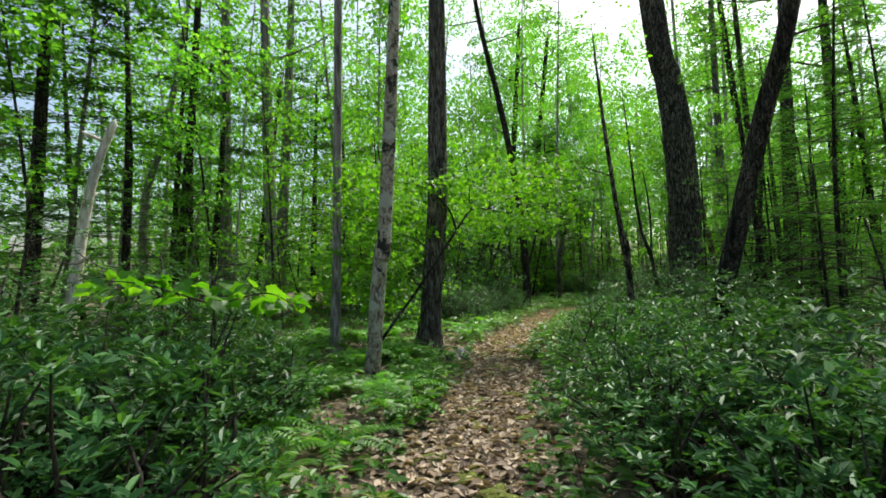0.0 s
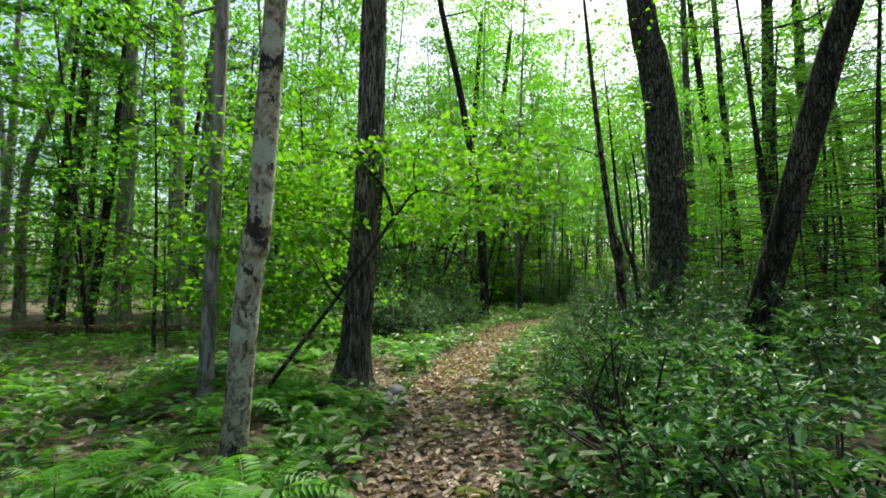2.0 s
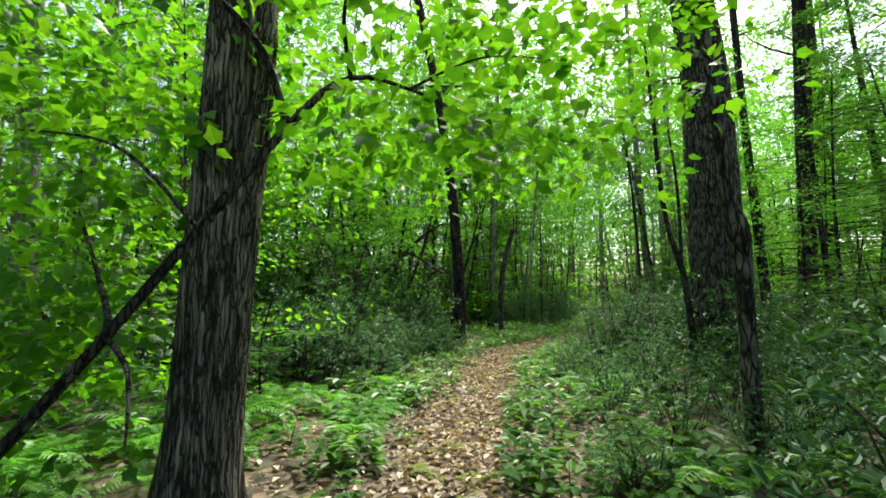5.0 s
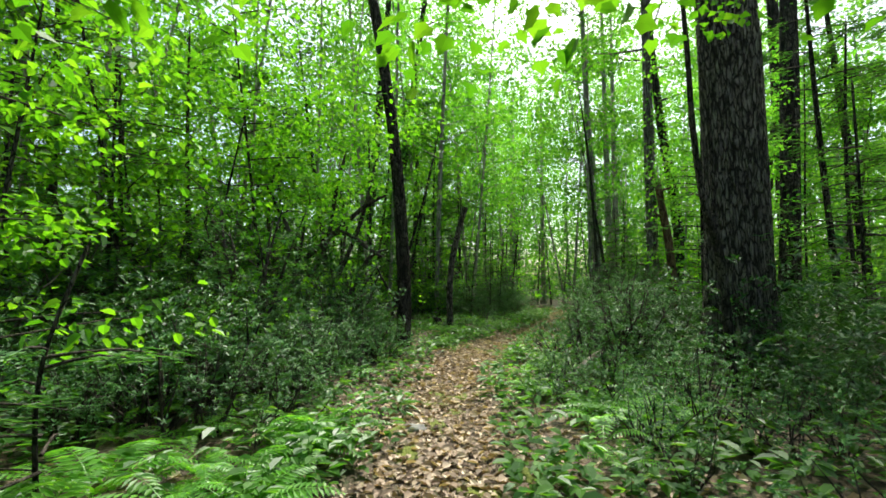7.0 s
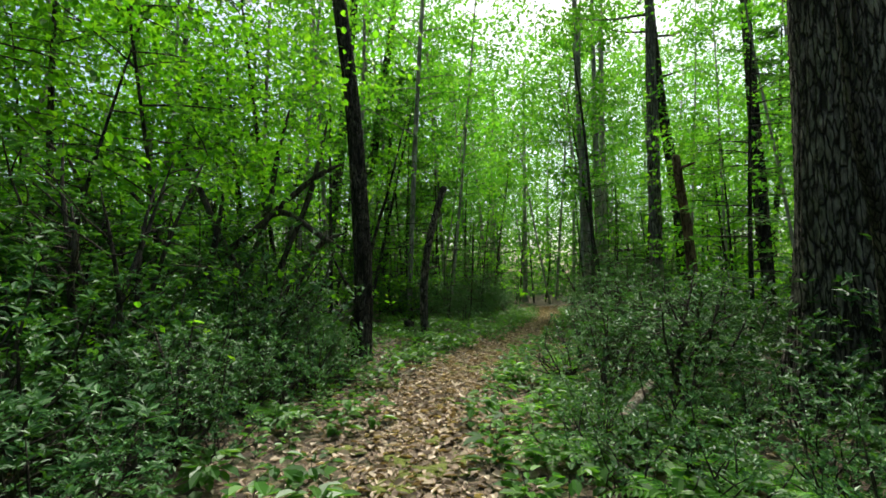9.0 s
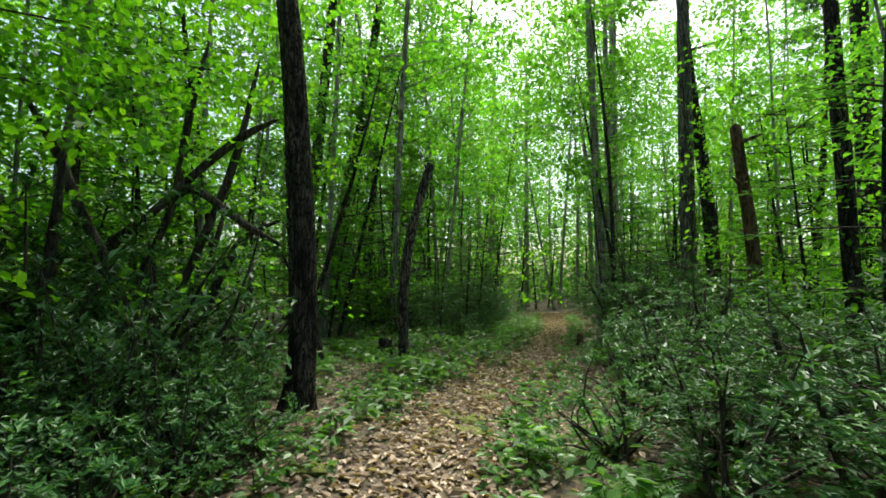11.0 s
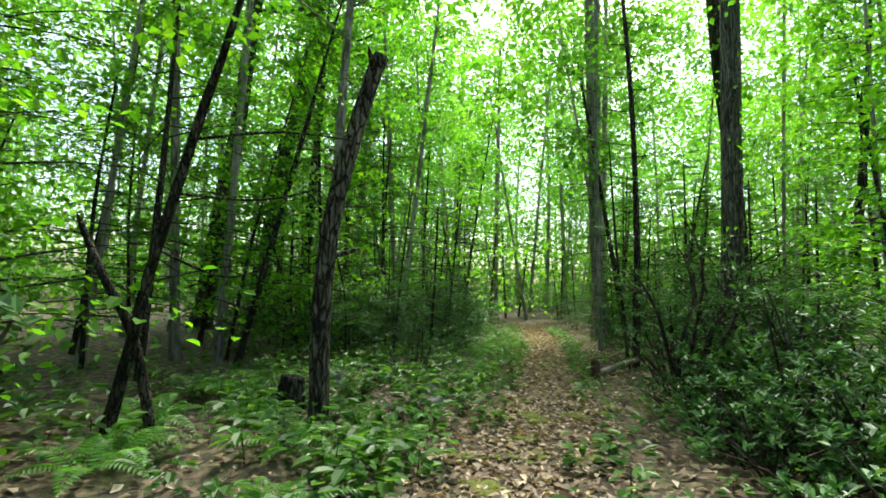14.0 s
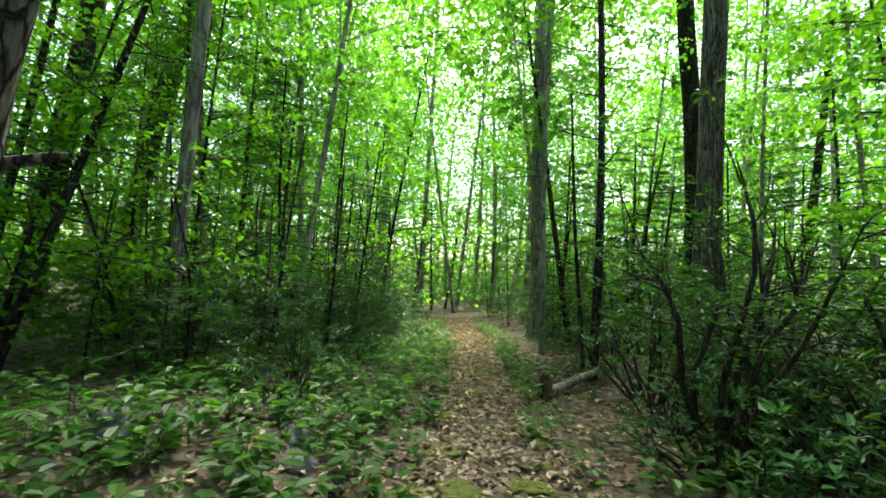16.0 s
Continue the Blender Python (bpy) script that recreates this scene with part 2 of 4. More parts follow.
def leaf_arrays(pos, along, up, length, width, fold=0.18, fine=False):
    """Leaves as small folded blades: base, tip, two edges; fine ones have a curved midrib."""
    along = unit(along)
    side = unit(np.cross(along, up))
    nor = np.cross(side, along)
    L, Wd = np.asarray(length)[:, None], np.asarray(width)[:, None]
    n = len(pos)
    if not fine:
        pts = [pos, pos + along * L * 0.45 + side * Wd / 2 + nor * Wd * fold, pos + along * L - nor * L * 0.08, pos + along * L * 0.45 - side * Wd / 2 + nor * Wd * fold]
        v = np.stack(pts, 1).reshape(-1, 3)
        q = np.arange(n)[:, None] * 4
        return v, np.concatenate([q + [0, 1, 2], q + [0, 2, 3]], 1).reshape(-1, 3)
    if fine == "lobed":
        out = [(0.3, 0.0), (0.0, 0.0), (-0.04, 0.3), (0.17, 0.4), (0.46, 0.56), (0.58, 0.33), (1.0, 0.0), (0.58, -0.33), (0.46, -0.56), (0.17, -0.4), (-0.04, -0.3)]
        v = np.stack([pos + along * L * a + side * Wd * b + nor * (Wd * abs(b) * fold - L * 0.16 * a * a) for a, b in out], 1).reshape(-1, 3)
        q = np.arange(n)[:, None] * 11
        return v, np.concatenate([q + [0, 1 + k, 1 + (k + 1) % 10] for k in range(10)], 1).reshape(-1, 3)
    if fine == "mid":
        pts = [pos, pos + along * L * 0.25 + side * Wd * 0.4 + nor * Wd * fold, pos + along * L * 0.65 + side * Wd * 0.44 + nor * Wd * fold * 0.7, pos + along * L - nor * L * 0.1,
               pos + along * L * 0.65 - side * Wd * 0.44 + nor * Wd * fold * 0.7, pos + along * L * 0.25 - side * Wd * 0.4 + nor * Wd * fold]
        v = np.stack(pts, 1).reshape(-1, 3)
        q = np.arange(n)[:, None] * 6
        return v, np.concatenate([q + [0, 1, 2], q + [0, 2, 3], q + [0, 3, 4], q + [0, 4, 5]], 1).reshape(-1, 3)
    pts = [pos, pos + along * L * 0.28 + side * Wd * 0.42 + nor * Wd * fold, pos + along * L * 0.28 - side * Wd * 0.42 + nor * Wd * fold, pos + along * L * 0.33,
           pos + along * L * 0.66 + side * Wd * 0.46 + nor * (Wd * fold - L * 0.03), pos + along * L * 0.66 - side * Wd * 0.46 + nor * (Wd * fold - L * 0.03),
           pos + along * L * 0.68 - nor * L * 0.03, pos + along * L - nor * L * 0.14]
    v = np.stack(pts, 1).reshape(-1, 3)
    q = np.arange(n)[:, None] * 8
    tri = [(0, 1, 3), (0, 3, 2), (3, 1, 4), (3, 4, 6), (3, 6, 5), (3, 5, 2), (6, 4, 7), (6, 7, 5)]
    return v, np.concatenate([q + list(t) for t in tri], 1).reshape(-1, 3)


def join(chunks):
    vs, fs, k = [], [], 0
    for v, f in chunks:
        vs.append(v)
        fs.append(f + k)
        k += len(v)
    return np.concatenate(vs), np.concatenate(fs)


def curve_points(points, n):
    """A smooth line through a few points."""
    p = np.asarray(points, float)
    t = np.linspace(0, len(p) - 1, n)
    i = np.clip(t.astype(int), 0, len(p) - 2)
    f = (t - i)[:, None]
    a, b, c, d = p[np.clip(i - 1, 0, None)], p[i], p[i + 1], p[np.clip(i + 2, None, len(p) - 1)]
    return 0.5 * (2 * b + (c - a) * f + (2 * a - 5 * b + 4 * c - d) * f ** 2 + (3 * b - a - 3 * c + d) * f ** 3)


def tube_arrays(points, radii, sides=8, rings=12, rough=0.0, ridges=0, flare=0.0, seed=0, cap=True):
    """A tapered, slightly uneven stem along a line of points, as quads."""
    c = curve_points(points, rings)
    r = np.interp(np.linspace(0, 1, rings), np.linspace(0, 1, len(radii)), radii)
    tan = unit(np.gradient(c, axis=0))
    ref = np.array([1.0, 0, 0]) if abs(tan[0][0]) < 0.8 else np.array([0, 1.0, 0])
    u = unit(np.cross(tan, ref))
    w = np.cross(tan, u)
    a = np.linspace(0, 2 * np.pi, sides, endpoint=False)
    s = np.concatenate([[0], np.cumsum(np.linalg.norm(np.diff(c, axis=0), axis=1))])
    rad = r[:, None] * np.ones(sides)
    g = np.random.default_rng(seed)
    ph = g.uniform(0, 6.28, 12)
    if flare:
        lobes = 0.55 + 0.45 * np.sin(a[None] * 5 + ph[0] + 0.6 * np.sin(2 * a[None] + ph[1]))
        rad = rad * (1 + flare * np.exp(-s[:, None] / (r[0] * 1.5)) * (0.45 + lobes))
    if rough:
        rad = rad * (1 + rough * (np.sin(a[None] * 2 + s[:, None] * 0.9 + ph[2]) + 0.6 * np.sin(a[None] * 3 - s[:, None] * 2.1 + ph[3])))
    if ridges:
        wob = 0.9 * np.sin(s[:, None] * 3.1 + ph[4] + 2 * np.sin(a[None] * 3)) + 0.7 * np.sin(s[:, None] * 7.3 + ph[5] + a[None] * 4)
        prof = np.abs(np.sin((a[None] * ridges + wob) / 2))
        plate = 0.5 + 0.5 * np.sin(s[:, None] * 17 + 5 * np.sin(a[None] * ridges / 2 + ph[6]) + ph[7])
        rad = rad + (np.minimum(prof * 1.6, 1) - 0.8) * 0.022 * (0.55 + 0.45 * plate) * (r[:, None] / 0.25) ** 0.5
    v = (c[:, None] + u[:, None] * (np.cos(a)[None, :, None] * rad[..., None]) + w[:, None] * (np.sin(a)[None, :, None] * rad[..., None])).reshape(-1, 3)
    i, j = np.meshgrid(np.arange(rings - 1), np.arange(sides), indexing="ij")
    q = np.stack([i * sides + j, i * sides + (j + 1) % sides, (i + 1) * sides + (j + 1) % sides, (i + 1) * sides + j], -1).reshape(-1, 4)
    if cap:
        v = np.concatenate([v, c[-1:], c[:1]])
        k = np.arange(sides)
        top = np.stack([np.full(sides, rings * sides), (rings - 1) * sides + k, (rings - 1) * sides + (k + 1) % sides, np.full(sides, rings * sides)], -1)
        t3 = top[:, [1, 2, 0, 0]]
        q = np.concatenate([q, np.stack([t3[:, 0], t3[:, 1], t3[:, 2], t3[:, 2]], -1)])
        q = q[: (rings - 1) * sides]
        v[(rings - 1) * sides: rings * sides] = c[-1] + (v[(rings - 1) * sides: rings * sides] - c[-1]) * 0.15
        v = v[:-2]
    return v, q


def tube(name, points, radii, mat, **kw):
    v, q = tube_arrays(points, radii, **kw)
    return mesh_from(name, v, q, mat)


def spray(g, centre, radius, count, size, droop=0.25, flat=0.16):
    """A layer of leaves round one branch end."""
    a, rr = g.uniform(0, 6.283, count), radius * np.sqrt(g.uniform(0.02, 1, count))
    off = np.stack([np.cos(a) * rr, np.sin(a) * rr, g.normal(0, flat, count) * radius - droop * rr ** 2 / radius], 1)
    along = np.stack([np.cos(a), np.sin(a), g.normal(-0.25, 0.3, count)], 1) + g.normal(0, 0.6, (count, 3))
    up = np.stack([g.normal(0, 0.45, count), g.normal(0, 0.45, count), np.ones(count)], 1)
    ln = size * g.uniform(0.65, 1.25, count)
    return centre + off, along, up, ln


def crown_arrays(g, sprays, count, size, fine=False, wide=0.75):
    ch = []
    for c, r in sprays:
        p, al, up, ln = spray(g, np.asarray(c, float), r, count, size)
        ch.append(leaf_arrays(p, al, up, ln, ln * wide, fine=fine))
    return join(ch)


# ---- ground ----
def build_ground():
    xs = np.concatenate([np.linspace(-400, -22, 14)[:-1], np.arange(-22, 34, 0.36), np.linspace(34, 400, 14)])
    ys = np.concatenate([np.linspace(-400, -10, 14)[:-1], np.arange(-10, 52, 0.36), np.linspace(52, 420, 14)])
    X, Y = np.meshgrid(xs, ys, indexing="ij")
    flat = np.stack([X.ravel(), Y.ravel()], 1)
    z = np.concatenate([ground_z(b[:, 0], b[:, 1]) for b in np.array_split(flat, 20)])
    nx, ny = len(xs), len(ys)
    i, j = np.meshgrid(np.arange(nx - 1), np.arange(ny - 1), indexing="ij")
    q = np.stack([i * ny + j, (i + 1) * ny + j, (i + 1) * ny + j + 1, i * ny + j + 1], -1).reshape(-1, 4)
    tagged(new("ground", mesh_from("ground", np.column_stack([flat, z]), q, SOIL)), "brown forest floor with leaf litter and moss", "ground", kind="structure")


build_ground()


# ---- trees ----
def limbs(parent, g, line, height, start, n, spread, mat, radius):
    """Limbs from the upper trunk; returns their ends, where the leaves sit."""
    ends = []
    for k in range(n):
        f = start + (1 - start) * (k + g.uniform(0, 0.8)) / n
        p = line[np.abs(line[:, 2] - f * height).argmin()]
        a = k * 2.4 + g.uniform(-0.5, 0.5)
        ln = spread * (1.15 - 0.6 * f) * g.uniform(0.7, 1.2)
        e = p + np.array([math.cos(a) * ln, math.sin(a) * ln, ln * g.uniform(0.15, 0.6)])
        mid = (p + e) / 2 + np.array([g.normal(0, 0.08), g.normal(0, 0.08), -0.06]) * ln
        part("branch", tube("branch", [p, mid, e], [radius * (1.05 - 0.7 * f) * 0.35, radius * 0.12, 0.008], mat, sides=5, rings=6), parent)
        ends += [(e, ln), (mid + (e - mid) * 0.4, ln * 0.8)]
    return ends


def tree(name, pts, dia, mat, label, height=None, start=0.45, n_limbs=8, spread=2.6, leaves=70, size=0.13, sides=14, rings=26, ridges=0, flare=0.5, leaf=None, crown=True, rough=0.035, group="", top=0.35, category="tree"):
    seed = int(abs(pts[0][0] * 131 + pts[0][1] * 977)) + 3
    g = np.random.default_rng(seed)
    x, y = pts[0][0], pts[0][1]
    z0 = gz(x, y)
    loc = np.array([x, y, z0])
    p = [np.array(q, float) - loc for q in pts]
    p[0] = np.array([0, 0, -0.12])
    if height:
        d = unit(p[-1] - p[max(0, len(p) - 2)])
        d = unit(d * 0.6 + np.array([0, 0, 0.4]))
        p.append(p[-1] + d * (height - p[-1][2]) / max(d[2], 0.3))
    ob = thing(name, x, y, z0, label, category, group)
    rads = [dia / 2 * (1 - (1 - top) * (max(q[2], 0) / max(p[-1][2], 0.1))) for q in p]
    part("trunk", tube("trunk", p, rads, mat, sides=sides, rings=rings, rough=rough, ridges=ridges, flare=flare, seed=seed), ob)
    line = curve_points(p, 60)
    if crown:
        ends = limbs(ob, g, line, p[-1][2], start, n_limbs, spread, mat, dia / 2)
        spr = [(e + g.normal(0, 0.25, 3), max(0.5, ln * g.uniform(0.4, 0.65))) for e, ln in ends] + [(line[-1] + g.normal(0, 0.5, 3), spread * 0.5) for _ in range(4)]
        v, f = crown_arrays(g, spr, leaves, size)
        part("crown", mesh_from("crown", v, f, leaf or LEAF_CANOPY, False), ob)
    else:
        for k in range(0 if category == "stump" else 3):
            q = line[22 + 14 * k]
            a = seed + 2.2 * k
            e = q + np.array([math.cos(a), math.sin(a), 0.35]) * (dia * 1.1 + 0.1)
            part("branch_stub", tube("branch_stub", [q, (q + e) / 2, e], [dia * 0.16, dia * 0.13, dia * 0.08], mat, sides=7, rings=5), ob)
    return ob


HERO = dict(sides=150, rings=170)
tree("maple_tree", [(-0.31, 9.05, 0), (-0.23, 8.99, 0.92), (-0.16, 8.9, 1.86), (-0.09, 8.81, 2.8), (-0.05, 8.68, 4.7)], 0.39, BARK_GREY,
     "tall straight tree with ridged grey bark and dark flared base", height=19, start=0.55, ridges=28, flare=1.0, **HERO)
tree("birch_tree", [(-0.97, 6.43, 0), (-0.93, 6.41, 0.5), (-0.87, 6.34, 1.2), (-0.8, 6.28, 1.8), (-0.69, 6.18, 2.9)], 0.2, BARK_PALE,
     "slender pale tree with lichen patches and dark scars on its bark", height=14, start=0.6, sides=40, rings=120, flare=0.25)
tree("oak_tree", [(7.03, 13.96, 0), (7.0, 13.91, 2.5), (6.94, 13.86, 4.8), (6.66, 13.81, 7), (6.25, 13.7, 9)], 0.92, BARK_OAK,
     "large oak with deeply furrowed grey bark standing over low shrubs", height=21, start=0.5, n_limbs=10, spread=3.5, ridges=32, flare=0.5, **HERO)
tree("black_cherry_tree", [(3.2, 18.95, 0), (3.24, 18.93, 1.2), (3.1, 18.87, 3.3), (2.83, 18.8, 5.5), (2.33, 18.7, 8.2), (1.5, 18.5, 12)], 0.3, BARK_DARK,
     "dark straight-barked tree leaning a little beside the trail", height=18, start=0.55, ridges=20, sides=120, rings=180, flare=0.55)
tree("leaning_tree", [(4.27, 7.9, 0), (4.44, 7.55, 1.44), (4.72, 7.0, 3.6), (5.0, 6.45, 5.8)], 0.31, BARK_DARK,
     "dark tree leaning strongly away from the trail", height=12, start=0.6, sides=40, rings=60, flare=0.4)
for pts, d, m in ((((-8.5, 18.85, 0), (-8.5, 18.8, 8)), 0.56, BARK_FAR), (((-5.95, 16.9, 0), (-6.1, 16.5, 11)), 0.5, BARK_FAR), (((-7.2, 21, 0), (-6.6, 20.6, 9)), 0.55, BARK_FAR),
                  (((-1.85, 8.2, 0), (-1.74, 8.06, 4.2)), 0.17, BARK_FAR), (((13.6, 23.2, 0), (13.4, 23.0, 8)), 0.48, BARK_GREY), (((12.4, 17.3, 0), (12.3, 16.9, 6.3)), 0.52, BARK_DARK),
                  (((17.5, 21.0, 0), (17.2, 20.9, 8)), 0.6, BARK_DARK), (((16.9, 25.1, 0), (16.4, 25.0, 4.8), (15.6, 24.9, 9)), 0.5, BARK_DARK),
                  (((12.54, 18.69, 0), (12.29, 18.64, 3.5), (11.94, 18.54, 7.0)), 0.3, BARK_DARK), (((3.9, 32.7, 0), (4.3, 32.1, 4), (4.6, 31.6, 7)), 0.56, BARK_DARK),
                  (((5.5, 34.9, 0), (6.1, 34.2, 5.6), (6.6, 33.5, 8.7)), 0.6, BARK_DARK), (((18.5, 32.2, 0), (18.2, 32, 8)), 0.45, BARK_FAR), (((18.95, 32.5, 0), (18.9, 32.3, 8)), 0.3, BARK_FAR),
                  (((18.6, 45.5, 0), (18.7, 45.5, 9)), 0.6, BARK_FAR), (((19.9, 42.6, 0), (19.9, 42.6, 9)), 0.4, BARK_FAR), (((21, 35, 0), (21, 35, 9)), 0.5, BARK_FAR), (((14.97, 28.34, 0), (14.33, 28.14, 9)), 0.42, BARK_FAR),
                  (((-10.4, 18.8, 0), (-9.6, 18.4, 8.3)), 0.4, BARK_DARK), (((-12.4, 20.1, 0), (-12.3, 19.9, 4.8), (-11.2, 19.6, 8.2)), 0.36, BARK_FAR)):
    tree("forest_tree", pts, d, m, "tall forest tree with a bare lower trunk", height=18, start=0.5, n_limbs=8, spread=3, leaves=60, size=0.17, group="forest trees")
tree("snag", [(10.9, 19.2, 0), (10.65, 19.15, 2.25), (10.4, 19.1, 3.4), (10.2, 19.05, 4.3)], 0.25, WOOD_ROT, "broken dead trunk without a crown", crown=False, top=0.7, category="dead tree")
tree("broken_tree", [(5.15, 21.43, 0), (5.1, 21.4, 1.0), (5.11, 21.33, 1.8), (5.19, 21.25, 2.45), (5.37, 21.1, 3.3), (5.46, 21.04, 3.6)], 0.19, BARK_OAK, "bent mossy trunk broken off at the top", crown=False, top=0.75, sides=30, rings=50, category="dead tree")


# ---- saplings with particular stems ----
def sapling(name, stems, label, mat=None, leaf=None, sprays=(), leaves=60, size=0.1, fine=False, category="sapling"):
    """Thin stems given in world places, and leaf layers at world places."""
    x, y = stems[0][0][0][0], stems[0][0][0][1]
    z0 = gz(x, y)
    loc = np.array([x, y, z0])
    ob = thing(name, x, y, z0, label, category)
    for k, (pts, r) in enumerate(stems):
        p = [np.array(q, float) - loc for q in pts]
        if k == 0:
            p[0] = np.array([0, 0, -0.08])
        part("stem" if k == 0 else "branch", tube("stem", p, r, mat or BARK_TWIG, sides=10, rings=22, rough=0.06, seed=k), ob)
    if sprays:
        g = np.random.default_rng(int(abs(x * 71 + y * 37)))
        v, f = crown_arrays(g, [(np.array(c, float) - loc, r) for c, r in sprays], leaves, size, fine, 0.85)
        part("foliage", mesh_from("foliage", v, f, leaf or LEAF_MAPLE, False), ob)
    return ob


_g = np.random.default_rng(11)
_spr = [((_g.uniform(-1.7, 2.3), _g.uniform(7.9, 10.0), 2.15 + _g.uniform(0, 1.4)), _g.uniform(0.35, 0.65)) for _ in range(84)]
_spr += [((_g.uniform(-2.2, -0.6), _g.uniform(8.2, 10), _g.uniform(0.7, 2.2)), 0.42) for _ in range(34)]
sapling("maple_sapling", [([(-1.3, 8.05, 0), (-0.9, 8.1, 0.6), (-0.4, 8.2, 1.27), (0.24, 8.36, 2.22), (0.52, 8.62, 2.6), (0.85, 8.75, 2.62), (1.2, 8.9, 2.55)], [0.03, 0.027, 0.024, 0.021, 0.015, 0.011, 0.005]),
                          ([(0.24, 8.36, 2.22), (0.1, 8.3, 2.6), (-0.3, 8.5, 3.0), (-0.9, 8.9, 3.2)], [0.022, 0.018, 0.012, 0.005]),
                          ([(-0.4, 8.2, 1.27), (-0.55, 8.5, 1.4), (-0.9, 8.9, 1.9)], [0.02, 0.014, 0.005]),
                          ([(0.85, 8.75, 2.62), (1.1, 9.3, 2.9), (1.5, 9.7, 3.1)], [0.014, 0.01, 0.004]),
                          ([(0.52, 8.62, 2.6), (0.5, 8.5, 3.0), (0.8, 8.4, 3.5)], [0.014, 0.01, 0.004]), ([(0.85, 8.75, 2.62), (1.3, 8.75, 2.85), (1.9, 8.9, 2.95)], [0.01, 0.007, 0.003]),
                          ([(1.2, 8.9, 2.55), (1.45, 9.2, 2.35), (1.6, 9.5, 2.3)], [0.006, 0.004, 0.002]), ([(-0.4, 8.2, 1.27), (-0.25, 8.05, 1.15), (-0.2, 7.95, 0.9)], [0.012, 0.009, 0.003]), ([(-0.1, 8.27, 1.72), (-0.5, 8.4, 2.1), (-1.1, 8.7, 2.25)], [0.012, 0.008, 0.003])],
        "leaning maple sapling spreading thin layers of bright leaves", BARK_DARK, sprays=_spr, leaves=64, size=0.078, fine="lobed")
sapling("burl_sapling", [([(3.78, 9.62, 0), (3.7, 9.57, 0.76), (3.66, 9.53, 1.28), (3.62, 9.5, 1.7), (3.58, 9.48, 1.95), (3.52, 9.47, 2.15), (3.46, 9.45, 2.52), (3.4, 9.43, 2.87), (3.34, 9.4, 3.31), (3.2, 9.35, 4.4), (3.0, 9.3, 6.5)],
                          [0.075, 0.066, 0.064, 0.07, 0.098, 0.062, 0.052, 0.048, 0.044, 0.034, 0.012]),
                         ([(3.57, 9.48, 1.95), (3.44, 9.47, 2.0), (3.36, 9.47, 2.12)], [0.022, 0.01, 0.003]), ([(3.34, 9.4, 3.31), (2.9, 9.5, 3.5), (2.4, 9.7, 3.55)], [0.016, 0.01, 0.004]),
                         ([(3.25, 9.37, 4.0), (3.6, 9.9, 4.3), (4.0, 10.4, 4.4)], [0.016, 0.01, 0.004])],
        "crooked grey sapling with a swollen burl", BARK_OAK, sprays=[((2.4, 9.7, 3.6), 0.35), ((2.75, 9.6, 3.5), 0.3), ((4.0, 10.4, 4.5), 0.6), ((3.5, 9.8, 4.4), 0.5), ((3.0, 9.3, 6.3), 1.0), ((3.3, 9.0, 5.4), 0.8)], leaves=56, size=0.08, fine="lobed")
sapling("crooked_sapling", [([(5.8, 13.0, 0), (5.69, 12.95, 1.12), (5.55, 12.9, 1.83), (5.33, 12.88, 2.46), (5.19, 12.85, 3.3), (5.09, 12.8, 4.3), (4.9, 12.8, 6.5)], [0.055, 0.05, 0.052, 0.04, 0.036, 0.03, 0.01]),
                            ([(5.55, 12.9, 1.83), (5.62, 13.0, 2.5), (5.57, 12.98, 3.35), (5.43, 12.94, 4.2)], [0.03, 0.028, 0.024, 0.012])],
        "thin crooked sapling forking in front of the oak", BARK_DARK, sprays=[((4.9, 12.8, 6.3), 0.8), ((5.4, 12.9, 4.6), 0.5), ((4.7, 12.6, 5.2), 0.7)], leaves=60, size=0.11)
sapling("forked_sapling", [([(3.44, 21.8, 0), (3.61, 21.59, 0.92), (3.7, 21.49, 1.46), (3.86, 21.34, 2.16), (4.03, 21.18, 2.9), (4.16, 21.08, 3.4), (4.5, 20.9, 5)], [0.062, 0.05, 0.046, 0.042, 0.038, 0.03, 0.01]),
                           ([(3.83, 21.7, -0.08), (3.71, 21.69, 0.59), (3.57, 21.71, 1.06), (3.32, 21.78, 1.53), (3.1, 21.9, 2.0)], [0.05, 0.045, 0.04, 0.035, 0.02]),
                           ([(3.86, 21.34, 2.16), (4.5, 21.5, 2.2), (5.0, 21.5, 2.35)], [0.014, 0.01, 0.004]), ([(3.95, 21.25, 2.6), (4.6, 21.0, 2.7), (5.2, 20.9, 2.7)], [0.014, 0.01, 0.004]),
                           ([(3.75, 21.45, 1.7), (4.3, 21.7, 1.5), (4.8, 21.8, 1.7)], [0.012, 0.009, 0.004])],
        "dark forked sapling leaning over ferns", BARK_DARK, sprays=[((3.9, 20.9, 3.5), 0.5), ((4.3, 20.8, 4.0), 0.7), ((4.8, 20.7, 4.8), 0.9)], leaves=60)
def pole_at(z):
    return 11.47 + 0.03 * z - 0.012 * z * z, 23.67 - 0.01 * z, z


